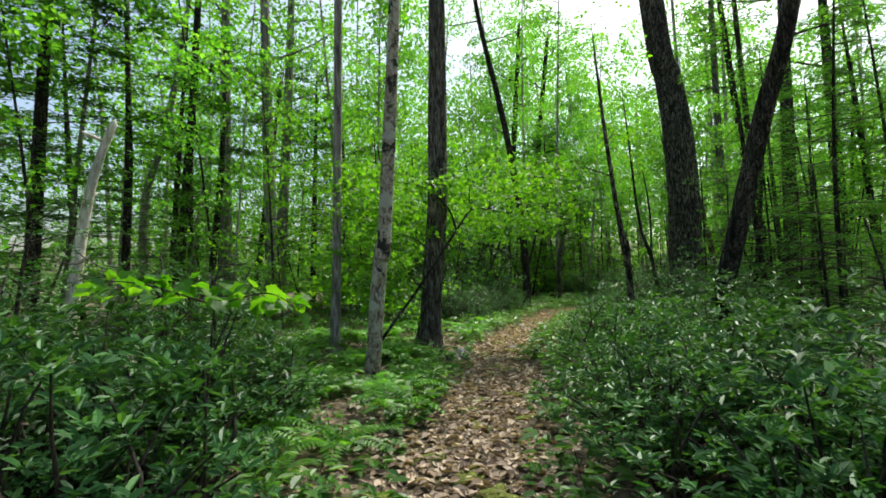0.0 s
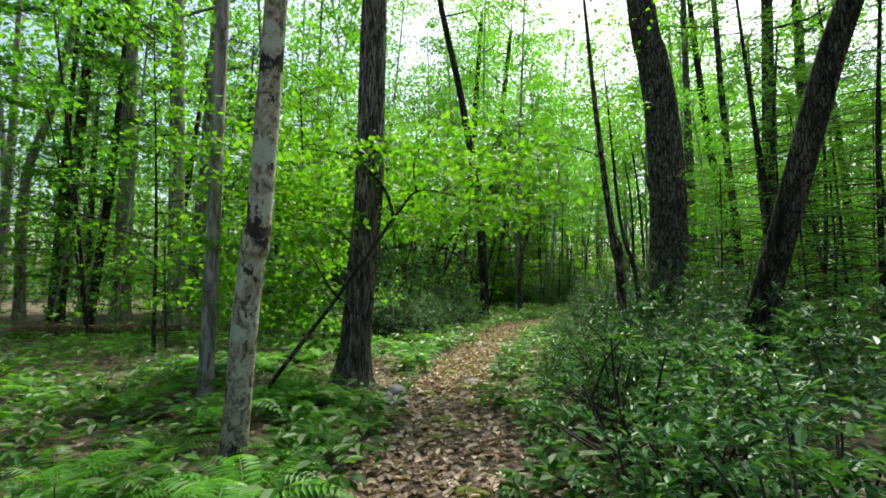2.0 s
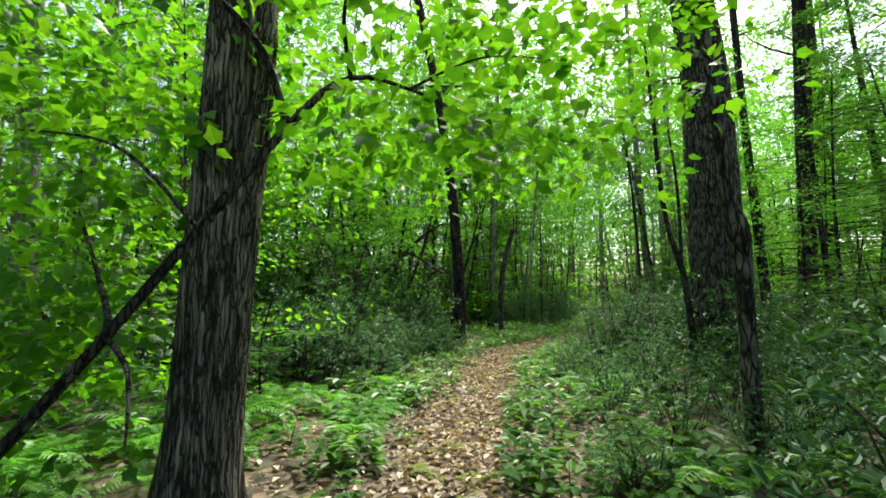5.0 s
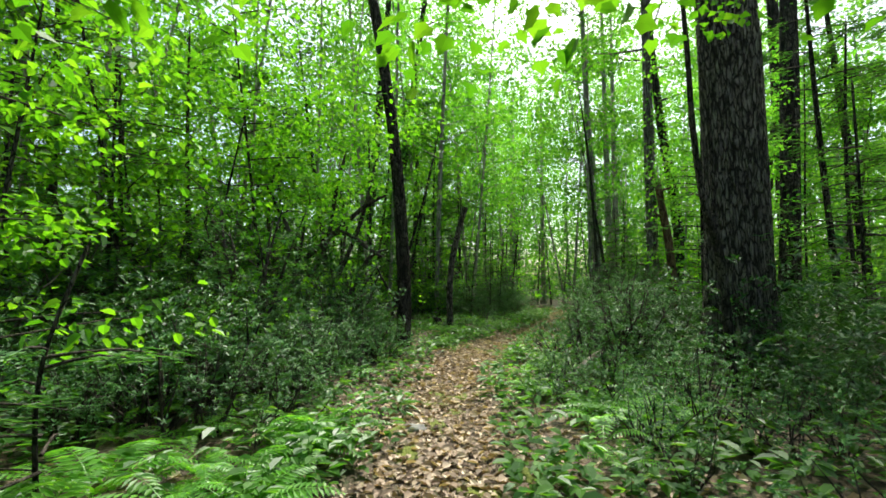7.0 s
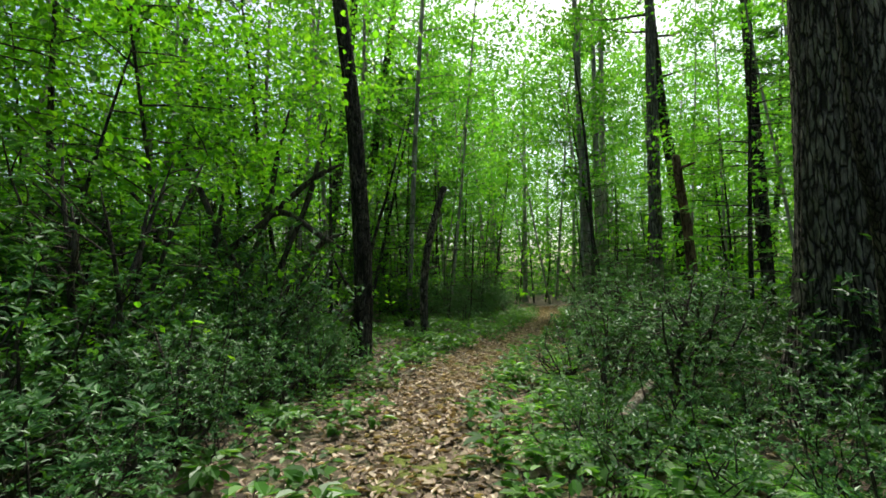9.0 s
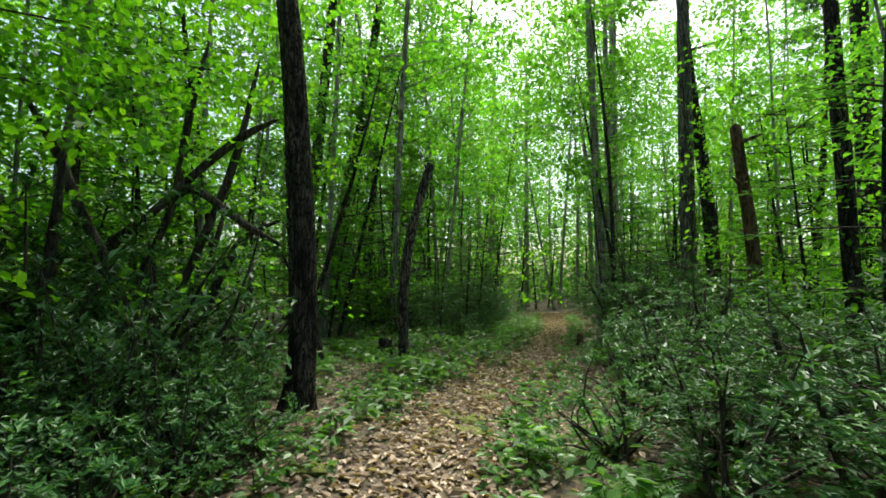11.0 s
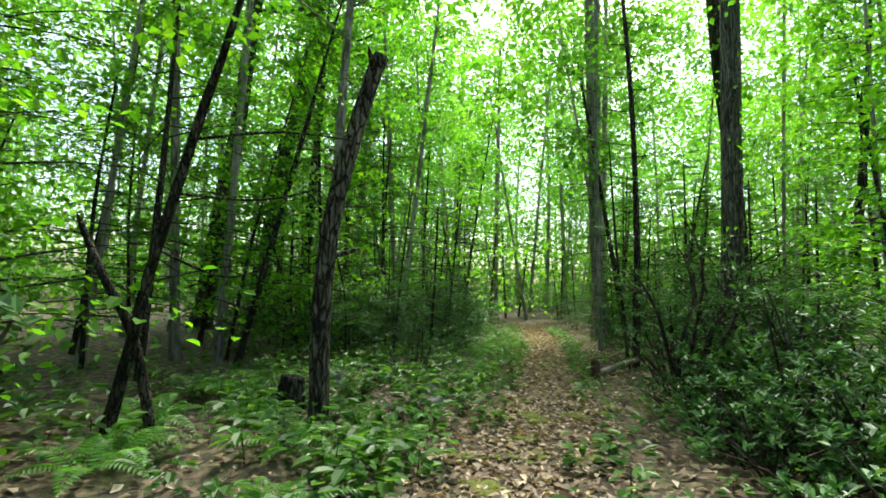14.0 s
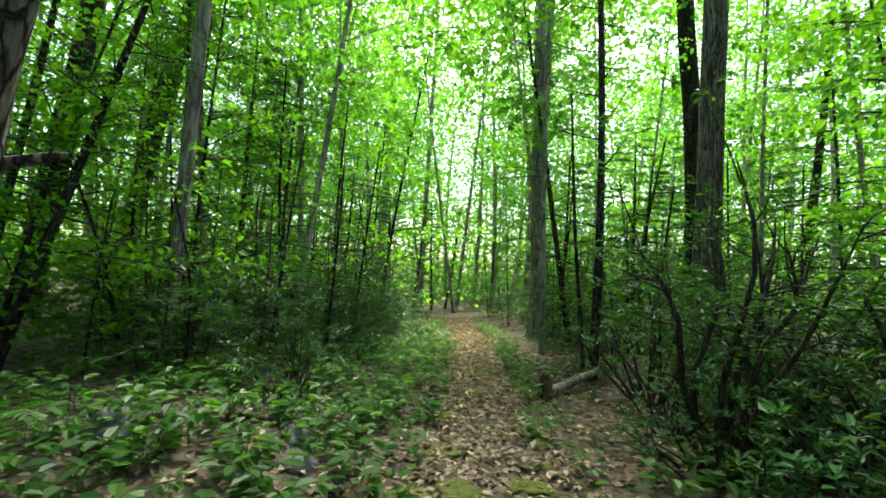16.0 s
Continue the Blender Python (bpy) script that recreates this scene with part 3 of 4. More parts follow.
sapling("pole_sapling", [([pole_at(0), pole_at(2.5), pole_at(4.5), pole_at(6.5), pole_at(9)], [0.075, 0.06, 0.05, 0.04, 0.012]),
                         ([(11.36, 23.72, -0.05), (11.25, 23.75, 1.0), (11.12, 23.8, 2.2), (10.95, 23.85, 4.5)], [0.036, 0.03, 0.026, 0.01])] +
        [([pole_at(z), tuple(np.add(pole_at(z), (0.4 * math.cos(2.1 * k), 0.4 * math.sin(2.1 * k), 0.1))), tuple(np.add(pole_at(z), (1.0 * math.cos(2.1 * k), 1.0 * math.sin(2.1 * k), 0.35)))], [0.012, 0.008, 0.0025]) for k, z in enumerate(np.arange(1.5, 7.0, 0.22))],
        "thin straight dead-branched pole beside the trail", BARK_DARK)

tree("pale_snag", [(-6.95, 9.0, 0), (-6.8, 8.95, 1.6), (-6.5, 8.9, 3.3), (-6.05, 8.85, 4.46)], 0.26, WOOD_PALE, "pale broken barkless trunk leaning among laurels", crown=False, top=0.5, sides=20, rings=30, flare=0.1, category="dead tree")
tree("pale_stub", [(-9.3, 18.1, 0), (-9.28, 18.1, 2), (-9.26, 18.1, 3.8)], 0.16, WOOD_DEAD, "thin pale dead stub of a broken tree", crown=False, top=0.6, category="dead tree")
sapling("maple_seedling", [([(-1.35, 2.75, 0), (-1.32, 2.7, 0.7), (-1.25, 2.65, 1.33)], [0.012, 0.009, 0.004]), ([(-1.25, 2.65, 1.3), (-1.6, 2.6, 1.42), (-1.85, 2.55, 1.45)], [0.005, 0.004, 0.002]), ([(-1.25, 2.65, 1.3), (-1.0, 2.7, 1.36), (-0.85, 2.7, 1.3)], [0.005, 0.004, 0.002])],
        "thin maple seedling with one level layer of pale leaves", sprays=[((-1.7, 2.58, 1.45), 0.2), ((-1.4, 2.62, 1.4), 0.22), ((-1.1, 2.68, 1.38), 0.2), ((-0.92, 2.7, 1.32), 0.14)], leaves=26, size=0.09, fine="lobed")

# thicket of arching laurel stems beside the dark tree
_arch = [[(1.2, 20.6, 0), (1.3, 20.45, 1.4), (1.5, 20.35, 2.0), (1.71, 20.23, 2.63), (1.83, 20.11, 3.6), (2.04, 19.96, 4.6)], [(1.3, 20.5, 0), (1.67, 20.16, 1.02), (2.05, 19.95, 1.97), (2.42, 19.72, 3.04), (2.67, 19.53, 4.3)],
         [(1.0, 20.1, 1.9), (1.55, 19.88, 2.37), (2.1, 19.64, 2.92), (2.54, 19.44, 3.29), (2.91, 19.29, 3.48)], [(1.6, 19.9, 0.3), (2.12, 19.77, 1.1), (2.32, 19.66, 1.59), (2.59, 19.52, 2.08), (2.98, 19.36, 2.27)],
         [(1.71, 20.23, 2.63), (2.04, 19.47, 2.58), (2.6, 19.3, 2.18), (2.99, 19.17, 1.95)], [(1.6, 19.5, 0.2), (1.35, 19.39, 1.41), (0.96, 19.47, 2.21), (0.69, 19.52, 2.85), (0.3, 19.5, 3.6)],
         [(1.1, 20.4, 0.1), (0.7, 20.2, 1.2), (0.2, 20.0, 2.2), (-0.6, 19.8, 3.1)], [(1.2, 20.6, 0), (0.6, 21.0, 1.5), (0.3, 21.3, 3.0), (0.4, 21.6, 4.4)], [(1.5, 20.8, 0), (2.0, 21.2, 1.6), (2.3, 21.6, 3.2)],
         [(0.4, 19.2, 0), (0.1, 18.9, 1.2), (-0.4, 18.5, 2.2), (-0.7, 18.2, 3.0)], [(0.5, 19.2, 0), (0.8, 18.9, 1.1), (1.0, 18.6, 2.0), (1.1, 18.4, 2.7)]]
_g = np.random.default_rng(5)
_spr = [((_g.uniform(-1.8, 2.9), _g.uniform(18.2, 22), _g.uniform(2.7, 5.2)), _g.uniform(0.5, 0.9)) for _ in range(40)]
_spr += [((_g.uniform(-3.4, 3.6), _g.uniform(17.6, 22.5), _g.uniform(4.2, 7.2)), _g.uniform(0.7, 1.1)) for _ in range(56)]
sapling("maple_thicket", [(a, [0.07] + [0.05] * (len(a) - 2) + [0.016]) for a in _arch], "thicket of dark arching stems under bright maple leaves", BARK_TWIG, sprays=_spr, leaves=60, size=0.105, fine="mid", category="thicket")


# ---- shrubs, ferns and low plants: a few built, then copied ----
def laurel(seed, height, width, tips, fine, label):
    """Evergreen shrub: crooked stems, whorls of leathery leaves at the tips."""
    g = np.random.default_rng(seed)
    ob = thing("laurel_shrub", 0, 0, -50, label, "shrub", "laurel shrubs")
    ch, stems = [], []
    for k in range(tips):
        a, r = g.uniform(0, 6.283), width * math.sqrt(g.uniform(0.0, 1))
        z = height * (1 - 0.55 * (r / width) ** 2) * g.uniform(0.35, 1.08)
        e = np.array([math.cos(a) * r, math.sin(a) * r, max(0.12, z)])
        if k % 5 == 0:
            b = np.array([g.normal(0, 0.08), g.normal(0, 0.08), -0.08])
            m = (b + e) / 2 + np.array([g.normal(0, 0.1), g.normal(0, 0.1), 0.05])
            stems.append(tube_arrays([b, m, e], [0.018, 0.012, 0.004], sides=4, rings=5, cap=False))
        n = int(g.integers(7, 12))
        t = g.uniform(0, 6.283, n)
        out = unit(np.array([math.cos(a), math.sin(a), 0.9]) * 0.35 + np.array([0, 0, 0.8]))
        along = np.stack([np.cos(t), np.sin(t), g.uniform(-0.15, 0.75, n)], 1) + out * 0.25
        up = np.tile(out, (n, 1)) + g.normal(0, 0.2, (n, 3))
        ln = g.uniform(0.05, 0.092, n)
        ch.append(leaf_arrays(e + g.normal(0, 0.02, (n, 3)), along, up, ln, ln * 0.4, fine=fine))
    v, q = join(stems)
    tagged(part("stem", mesh_from("stem", v, q, BARK_TWIG), ob), kind="stuff")
    v, f = join(ch)
    part("foliage", mesh_from("foliage", v, f, LEAF_LAUREL, False), ob)
    return ob


def tall_laurel(seed, height, width, label):
    """Old laurel: bare crooked stems arching out of one foot, leaf whorls in layers at the twig ends."""
    g = np.random.default_rng(seed)
    ob = thing("laurel_thicket", 0, 0, -50, label, "shrub", "old laurels")
    twigs, ch = [], []
    for k in range(8):
        a = k * 0.785 + g.uniform(-0.4, 0.4)
        r, h = width * g.uniform(0.35, 0.85), height * g.uniform(0.55, 0.85)
        b = np.array([g.normal(0, 0.12), g.normal(0, 0.12), -0.1])
        e = np.array([math.cos(a) * r, math.sin(a) * r, h])
        m1 = b + (e - b) * 0.35 + g.normal(0, 0.12, 3) * height * 0.4
        m2 = b + (e - b) * 0.7 + g.normal(0, 0.1, 3) * height * 0.4
        part("stem", tube("stem", [b, m1, m2, e], [0.011 * height + 0.008, 0.009 * height + 0.006, 0.006 * height + 0.005, 0.008], BARK_TWIG, sides=6, rings=9, rough=0.08, seed=k), ob)
        for j in range(8):
            f = g.uniform(0.35, 1.0)
            p = m1 + (m2 - m1) * (f - 0.35) / 0.35 if f < 0.7 else m2 + (e - m2) * (f - 0.7) / 0.3
            t = a + g.uniform(-1.6, 1.6)
            ln = width * g.uniform(0.25, 0.6)
            q = p + np.array([math.cos(t) * ln, math.sin(t) * ln, ln * g.uniform(-0.1, 0.75)])
            q[2] = max(q[2], 0.2)
            twigs.append(tube_arrays([p, (p + q) / 2 + g.normal(0, 0.04, 3), q], [0.012, 0.008, 0.003], sides=4, rings=4, cap=False))
            for w in (q, q + g.normal(0, 0.13, 3), p + (q - p) * 0.7 + g.normal(0, 0.09, 3), q + g.normal(0, 0.2, 3)):
                n = int(g.integers(8, 12))
                c = g.uniform(0, 6.283, n)
                along = np.stack([np.cos(c), np.sin(c), g.uniform(-0.35, 0.5, n)], 1)
                up = np.stack([g.normal(0, 0.3, n), g.normal(0, 0.3, n), np.ones(n)], 1)
                lf = g.uniform(0.07, 0.125, n)
                ch.append(leaf_arrays(w + g.normal(0, 0.02, (n, 3)), along, up, lf, lf * 0.36))
    v, q = join(twigs)
    tagged(part("branchwork", mesh_from("branchwork", v, q, BARK_TWIG), ob), kind="stuff")
    v, f = join(ch)
    part("foliage", mesh_from("foliage", v, f, LEAF_LAUREL, False), ob)
    return ob


def fern(seed, n, size):
    g = np.random.default_rng(seed)
    ob = thing("fern", 0, 0, -50, "light green fern with arching feathery fronds", "fern", "ferns")
    for k in range(n):
        a = k * 6.283 / n + g.uniform(-0.3, 0.3)
        L = size * g.uniform(0.75, 1.15)
        s = np.linspace(0, 1, 19)
        rad, zz = L * (0.15 * s + 0.75 * s ** 1.3), L * (0.95 * s - 0.72 * s ** 2.2)
        c = np.stack([np.cos(a) * rad, np.sin(a) * rad, zz], 1)
        tan = unit(np.gradient(c, axis=0))
        side = unit(np.cross(tan, [0, 0, 1]))
        w = L * 0.2 * np.clip(np.sin(np.pi * (0.12 + 0.86 * s)) ** 0.8, 0.04, 1)
        ch = []
        for sg in (-1, 1):
            al = side * sg + tan * 0.45 + np.array([0, 0, -0.12])
            ch.append(leaf_arrays(c[3:], al[3:], np.cross(side, tan)[3:] + g.normal(0, 0.12, (16, 3)), w[3:], np.full(16, L * 0.05), 0.1))
        up = np.array([0, 0, 0.006])
        ch.append((np.concatenate([c - side * 0.003, c + side * 0.003]), np.array([(i, i + 19, i + 20) for i in range(18)] + [(i, i + 20, i + 1) for i in range(18)])))
        v, f = join(ch)
        part("frond", mesh_from("frond", v, f, LEAF_FERN, False), ob)
    return ob


def herb(seed):
    """Low broad-leaved plant."""
    g = np.random.default_rng(seed)
    ob = thing("low_plant", 0, 0, -50, "low broad-leaved green seedling on the forest floor", "plant", "low plants")
    n = 16
    a = g.uniform(0, 6.283, n)
    h = g.uniform(0.05, 0.26, n)
    p = np.stack([np.cos(a) * 0.07, np.sin(a) * 0.07, h], 1)
    al = np.stack([np.cos(a), np.sin(a), g.normal(0.05, 0.25, n)], 1)
    ln = g.uniform(0.07, 0.14, n)
    v, f = leaf_arrays(p, al, np.tile([0, 0, 1.0], (n, 1)) + g.normal(0, 0.15, (n, 3)), ln, ln * 0.55, fine="mid")
    part("foliage", mesh_from("foliage", v, f, LEAF_LOW, False), ob)
    part("stem", tube("stem", [(0, 0, -0.05), (0.02, 0, 0.12), (0.03, 0.02, 0.26)], [0.006, 0.004, 0.002], BARK_TWIG, sides=5, rings=5), ob)
    return ob


def scatter(protos, places, lo, hi):
    """Copies of a few plants at the given places; the first of each kind is set down, too."""
    left = list(protos)
    for x, y in places:
        k = int(rng.integers(len(protos)))
        s = rng.uniform(lo, hi)
        m = pose(x, y, gz(x, y) - 0.02, rng.normal(0, 4), rng.normal(0, 4), rng.uniform(0, 360))
        if left:
            ob = left.pop()
            ob.matrix_basis = m
        else:
            ob = copy_thing(protos[k], m)
        ob.scale = (s, s, s * rng.uniform(0.85, 1.15))


def spread_stuff(name, protos, places, lo, hi, mat, label, category):
    """The foliage of many plants joined, where they cannot be told apart."""
    src = []
    for ob in protos:
        me = [c for c in ob.children if c.name.startswith("foliage")][0].data
        v, f = np.empty(len(me.vertices) * 3, np.float32), np.empty(len(me.polygons) * 3, np.int32)
        me.vertices.foreach_get("co", v)
        me.loops.foreach_get("vertex_index", f)
        src.append((v.reshape(-1, 3), f.reshape(-1, 3)))
    ch = []
    for x, y in places:
        v, f = src[int(rng.integers(len(src)))]
        s, a = rng.uniform(lo, hi), rng.uniform(0, 6.283)
        c, d = math.cos(a) * s, math.sin(a) * s
        ch.append((v @ np.array([(c, d, 0), (-d, c, 0), (0, 0, s)]) + [x, y, gz(x, y) - 0.02], f))
    v, f = join(ch)
    tagged(new(name, mesh_from(name, v, f, mat, False)), label, category, kind="stuff")


def band(n, y0, y1, inner, outer, side=0, keep=lambda x, y: True):
    """Places beside the trail, between two distances from its middle."""
    out = []
    while len(out) < n:
        k = rng.integers(0, len(LINE) - 1)
        p = LINE[k] + (LINE[k + 1] - LINE[k]) * rng.uniform()
        if not y0 < p[1] < y1:
            continue
        t = unit(LINE[k + 1] - LINE[k])
        s = side or rng.choice((-1, 1))
        d = inner + (outer - inner) * rng.uniform() ** 1.3
        q = p + np.array([t[1], -t[0]]) * d * s
        if abs(off_trail(*q)[0]) > inner * 0.9 and keep(*q):
            out.append((float(q[0]), float(q[1])))
    return out


def clear(x, y):
    """Keeps the feet of the large trunks free."""
    return all((x - a) ** 2 + (y - b) ** 2 > r * r for a, b, r in ((-0.3, 9.3, 0.9), (-0.97, 6.4, 0.35), (7.03, 13.96, 0.9), (3.2, 19, 0.6)))


def glade(x, y):
    """Keeps the low glade before the fallen log free of shrubs."""
    return clear(x, y) and not (-8.5 < x < -2.2 and 9.2 < y < 14.6)


SHRUBS = [laurel(s, 1.0 + 0.15 * s, 0.7 + 0.06 * s, 78 + 8 * s, "mid", "glossy dark green laurel shrub with crowded leaf whorls") for s in range(3)]
BUSHES = [laurel(s, 1.1 + 0.15 * (s - 8), 0.75, 64, False, "dense dark green laurel shrub of the undergrowth") for s in (8, 9, 10)]
scatter(SHRUBS, band(44, 1.0, 8.6, 1.3, 2.6, 1, clear) + band(28, 0.9, 4.2, 1.2, 2.8, -1, clear) + band(16, 16, 23.5, 1.6, 2.8, 1, clear), 0.65, 1.1)
scatter(BUSHES, band(34, 8.8, 15.5, 1.25, 3.0, 1, clear) + band(40, 9, 15, 2.6, 6.5, 1, clear), 0.42, 0.62)
bush_places = band(34, -0.5, 8, 2.6, 5.5, 1, clear) + band(40, 9, 15.5, 3.4, 8, 1, clear) + band(44, 15.5, 24, 2.4, 7, 1, clear) + band(24, -0.5, 4.6, 2.6, 6, -1, clear) + band(26, 10, 17, 3.0, 7, -1, glade)
bush_places += band(22, 24, 31, 1.6, 4.5, 1, clear) + band(46, 23.2, 31, 2.0, 5.5, -1, clear) + band(50, 2, 34, 5.5, 13, 0, glade) + band(70, 23, 46, 1.6, 6, 0, clear)
spread_stuff("laurel_undergrowth", BUSHES, bush_places, 0.6, 1.3, LEAF_LAUREL, "dense dark laurel undergrowth farther off among the trees", "undergrowth")
scatter(BUSHES, band(40, 22.5, 31, 2.0, 5.5, -1, clear), 0.55, 1.0)
scatter(BUSHES, band(30, 13.2, 17.5, 2.2, 5.5, -1, clear), 0.8, 1.3)
scatter(BUSHES, [(x, y) for x, y in zip(rng.uniform(-3.2, 2.3, 34), rng.uniform(18.6, 22.5, 34)) if x < 1.9 or y > 20], 1.2, 2.0)
scatter(BUSHES, [(7.9, 19.6), (8.5, 20.3), (9.2, 20.9), (8.9, 19.4), (10.0, 21.6), (9.9, 20.3), (10.8, 22.3), (8.6, 18.6), (9.6, 18.8)], 0.95, 1.3)
OLD = [tall_laurel(81, 3.0, 1.3, "tall old laurel with bare arching stems and dark leaves"), tall_laurel(82, 2.4, 1.1, "old laurel with crooked dark stems and glossy leaves"), tall_laurel(83, 3.5, 1.5, "tall old laurel with bare arching stems and dark leaves")]
scatter(OLD, [(-2.3, 3.3), (-3.0, 2.5), (-2.7, 4.4), (-2.9, 5.4)], 0.5, 0.62)
scatter(OLD, [(-3.5, 4.4), (-4.2, 5.2), (-4.6, 4.2), (-5.4, 5.6), (-3.6, 6.0), (-5.8, 4.4), (-6.4, 6.6)], 0.75, 0.95)
scatter(OLD, [(-0.6, 14.6), (0.4, 15.2), (-1.6, 15.4), (0.2, 16.4), (-0.8, 16.2), (0.0, 17.4), (-0.9, 17.6), (-2.0, 16.8), (0.0, 18.9), (-1.3, 18.6), (-2.8, 14.6), (-3.2, 18.2), (-0.4, 20.2), (-1.8, 20.2)], 0.78, 0.95)
scatter(SHRUBS, [(2.4, 17.3), (2.0, 17.9), (2.6, 18.3), (1.7, 16.9), (2.8, 19.8), (2.3, 19.1), (1.5, 17.6), (1.2, 16.2), (1.0, 15.4), (0.6, 14.6), (1.9, 16.4), (2.7, 17.7), (1.6, 18.5)], 0.55, 0.8)
scatter(OLD, [(1.9, 18.3), (1.5, 19.4), (2.0, 20.3), (0.8, 20.0), (1.1, 15.2), (1.5, 16.2), (2.3, 19.5), (0.9, 14.2), (0.2, 13.4), (-0.8, 13.2)], 0.3, 0.42)
scatter(BUSHES, [(x, y) for x, y in zip(rng.uniform(-1.6, 2.7, 120), rng.uniform(13.2, 20.6, 120)) if off_trail(x, y)[0] < -1.45 and clear(x, y)], 0.55, 0.85)
scatter(OLD, [(7.5, 18.6), (8.2, 19.6), (9.0, 18.7), (9.7, 19.8), (10.4, 20.9), (11.0, 20.2), (11.5, 21.7), (7.9, 17.6), (12.2, 22.6), (9.2, 20.7)], 0.55, 0.72)
scatter(OLD, [(5.3, 15.3), (5.9, 15.9), (6.6, 15.2), (5.6, 14.5), (7.1, 16.2), (6.6, 17.0)], 0.42, 0.56)
FERNS = [fern(21, 9, 0.62), fern(22, 8, 0.5), fern(23, 6, 0.72)]
scatter(FERNS, [(-2.03, 6.12)], 1.35, 1.4)
scatter(FERNS, [(x, y) for x, y in zip(rng.uniform(-7, -1.6, 30), rng.uniform(6.5, 13.5, 30))], 0.7, 1.1)
scatter(FERNS, [(-1.9, 5.9), (-1.4, 5.3), (2.3, 8.9), (3.4, 10.2), (-0.4, 7.5), (0.0, 7.2), (2.6, 9.8), (-1.5, 7.2), (-1.0, 7.9), (-2.3, 7.6), (-2.8, 8.6), (-3.2, 7.2), (-2.0, 8.9)] + band(46, 3, 9, 1.0, 2.4, -1, clear) + band(46, 9, 13.2, 1.0, 3.2, -1, clear) + band(26, 6, 15, 1.1, 2.6, 1, clear) + band(16, 15, 20, 1.1, 2.0, 0, clear) + band(30, 19, 26, 1.1, 4, -1, clear), 0.6, 1.0)
HERBS = [herb(31), herb(32), herb(33)]
scatter(HERBS, band(190, 2, 20, 0.66, 1.9, 0, clear) + band(100, 18, 26, 0.9, 3.5, -1, clear), 0.6, 1.2)
spread_stuff("low_undergrowth", HERBS, band(560, 0, 32, 0.9, 6, -1, clear) + band(300, 17, 32, 0.9, 5, -1, clear) + band(360, 0, 30, 1.1, 7, 1, clear) + band(320, 8, 17, 1.3, 6, 1, clear) + band(330, 1, 32, 0.48, 1.0) + band(90, 20.5, 28, 0.9, 4, -1, clear) + list(zip(rng.uniform(-8, -1.5, 420), rng.uniform(6, 14.5, 420))), 0.5, 1.3, LEAF_LOW, "low leafy seedlings covering the forest floor", "undergrowth")


# ---- pole trees, conifers and the woods around ----
def conifer(seed, h, dia, bare=0.4, reach=1.0, dense=42, needle=(0.1, 0.02)):
    """Young hemlock: straight stem, level dead twigs below, thin needle sprays above."""
    g = np.random.default_rng(seed)
    ob = thing("hemlock_sapling", 0, 0, -50, "young hemlock with level bare branches and sparse needles", "conifer", "hemlocks")
    part("trunk", tube("trunk", [(0, 0, -0.1), (g.normal(0, 0.05), 0, h * 0.5), (g.normal(0, 0.15), 0, h)], [dia / 2, dia * 0.35, 0.012], BARK_DARK, sides=8, rings=14, rough=0.03), ob)
    tw, nd = [], []
    for k in range(int(h * 5)):
        z = (0.7 if bare else 0.25) + (h - 0.9) * (k + g.uniform()) / (h * 5)
        a = g.uniform(0, 6.283)
        ln = reach * g.uniform(0.6, 1.25) * (1.5 - 0.9 * z / h)
        d = np.array([math.cos(a), math.sin(a), g.uniform(-0.12, 0.15)])
        e = np.array([0, 0, z]) + d * ln
        tw.append(tube_arrays([(0, 0, z), np.array([0, 0, z]) + d * ln * 0.5 + [0, 0, 0.04], e + [0, 0, -0.05]], [0.014, 0.008, 0.0025], sides=4, rings=5, cap=False))
        m = dense if z > h * bare else 6
        f = g.uniform(0.25, 1.05, m)
        sd = np.array([-d[1], d[0], 0])
        p = np.array([0, 0, z]) + d * ln * f[:, None] + sd * g.normal(0, 0.16, (m, 1)) * ln + g.normal(0, 0.025, (m, 3))
        nd.append(leaf_arrays(p, d + sd * g.normal(0, 0.9, (m, 1)), np.tile([0, 0, 1.0], (m, 1)) + g.normal(0, 0.2, (m, 3)), needle[0] * g.uniform(0.7, 1.3, m), np.full(m, needle[1])))
    v, q = join(tw)
    tagged(part("branchwork", mesh_from("branchwork", v, q, BARK_TWIG), ob), kind="stuff")
    v, f = join(nd)
    part("needles", mesh_from("needles", v, f, LEAF_NEEDLE, False), ob)
    return ob


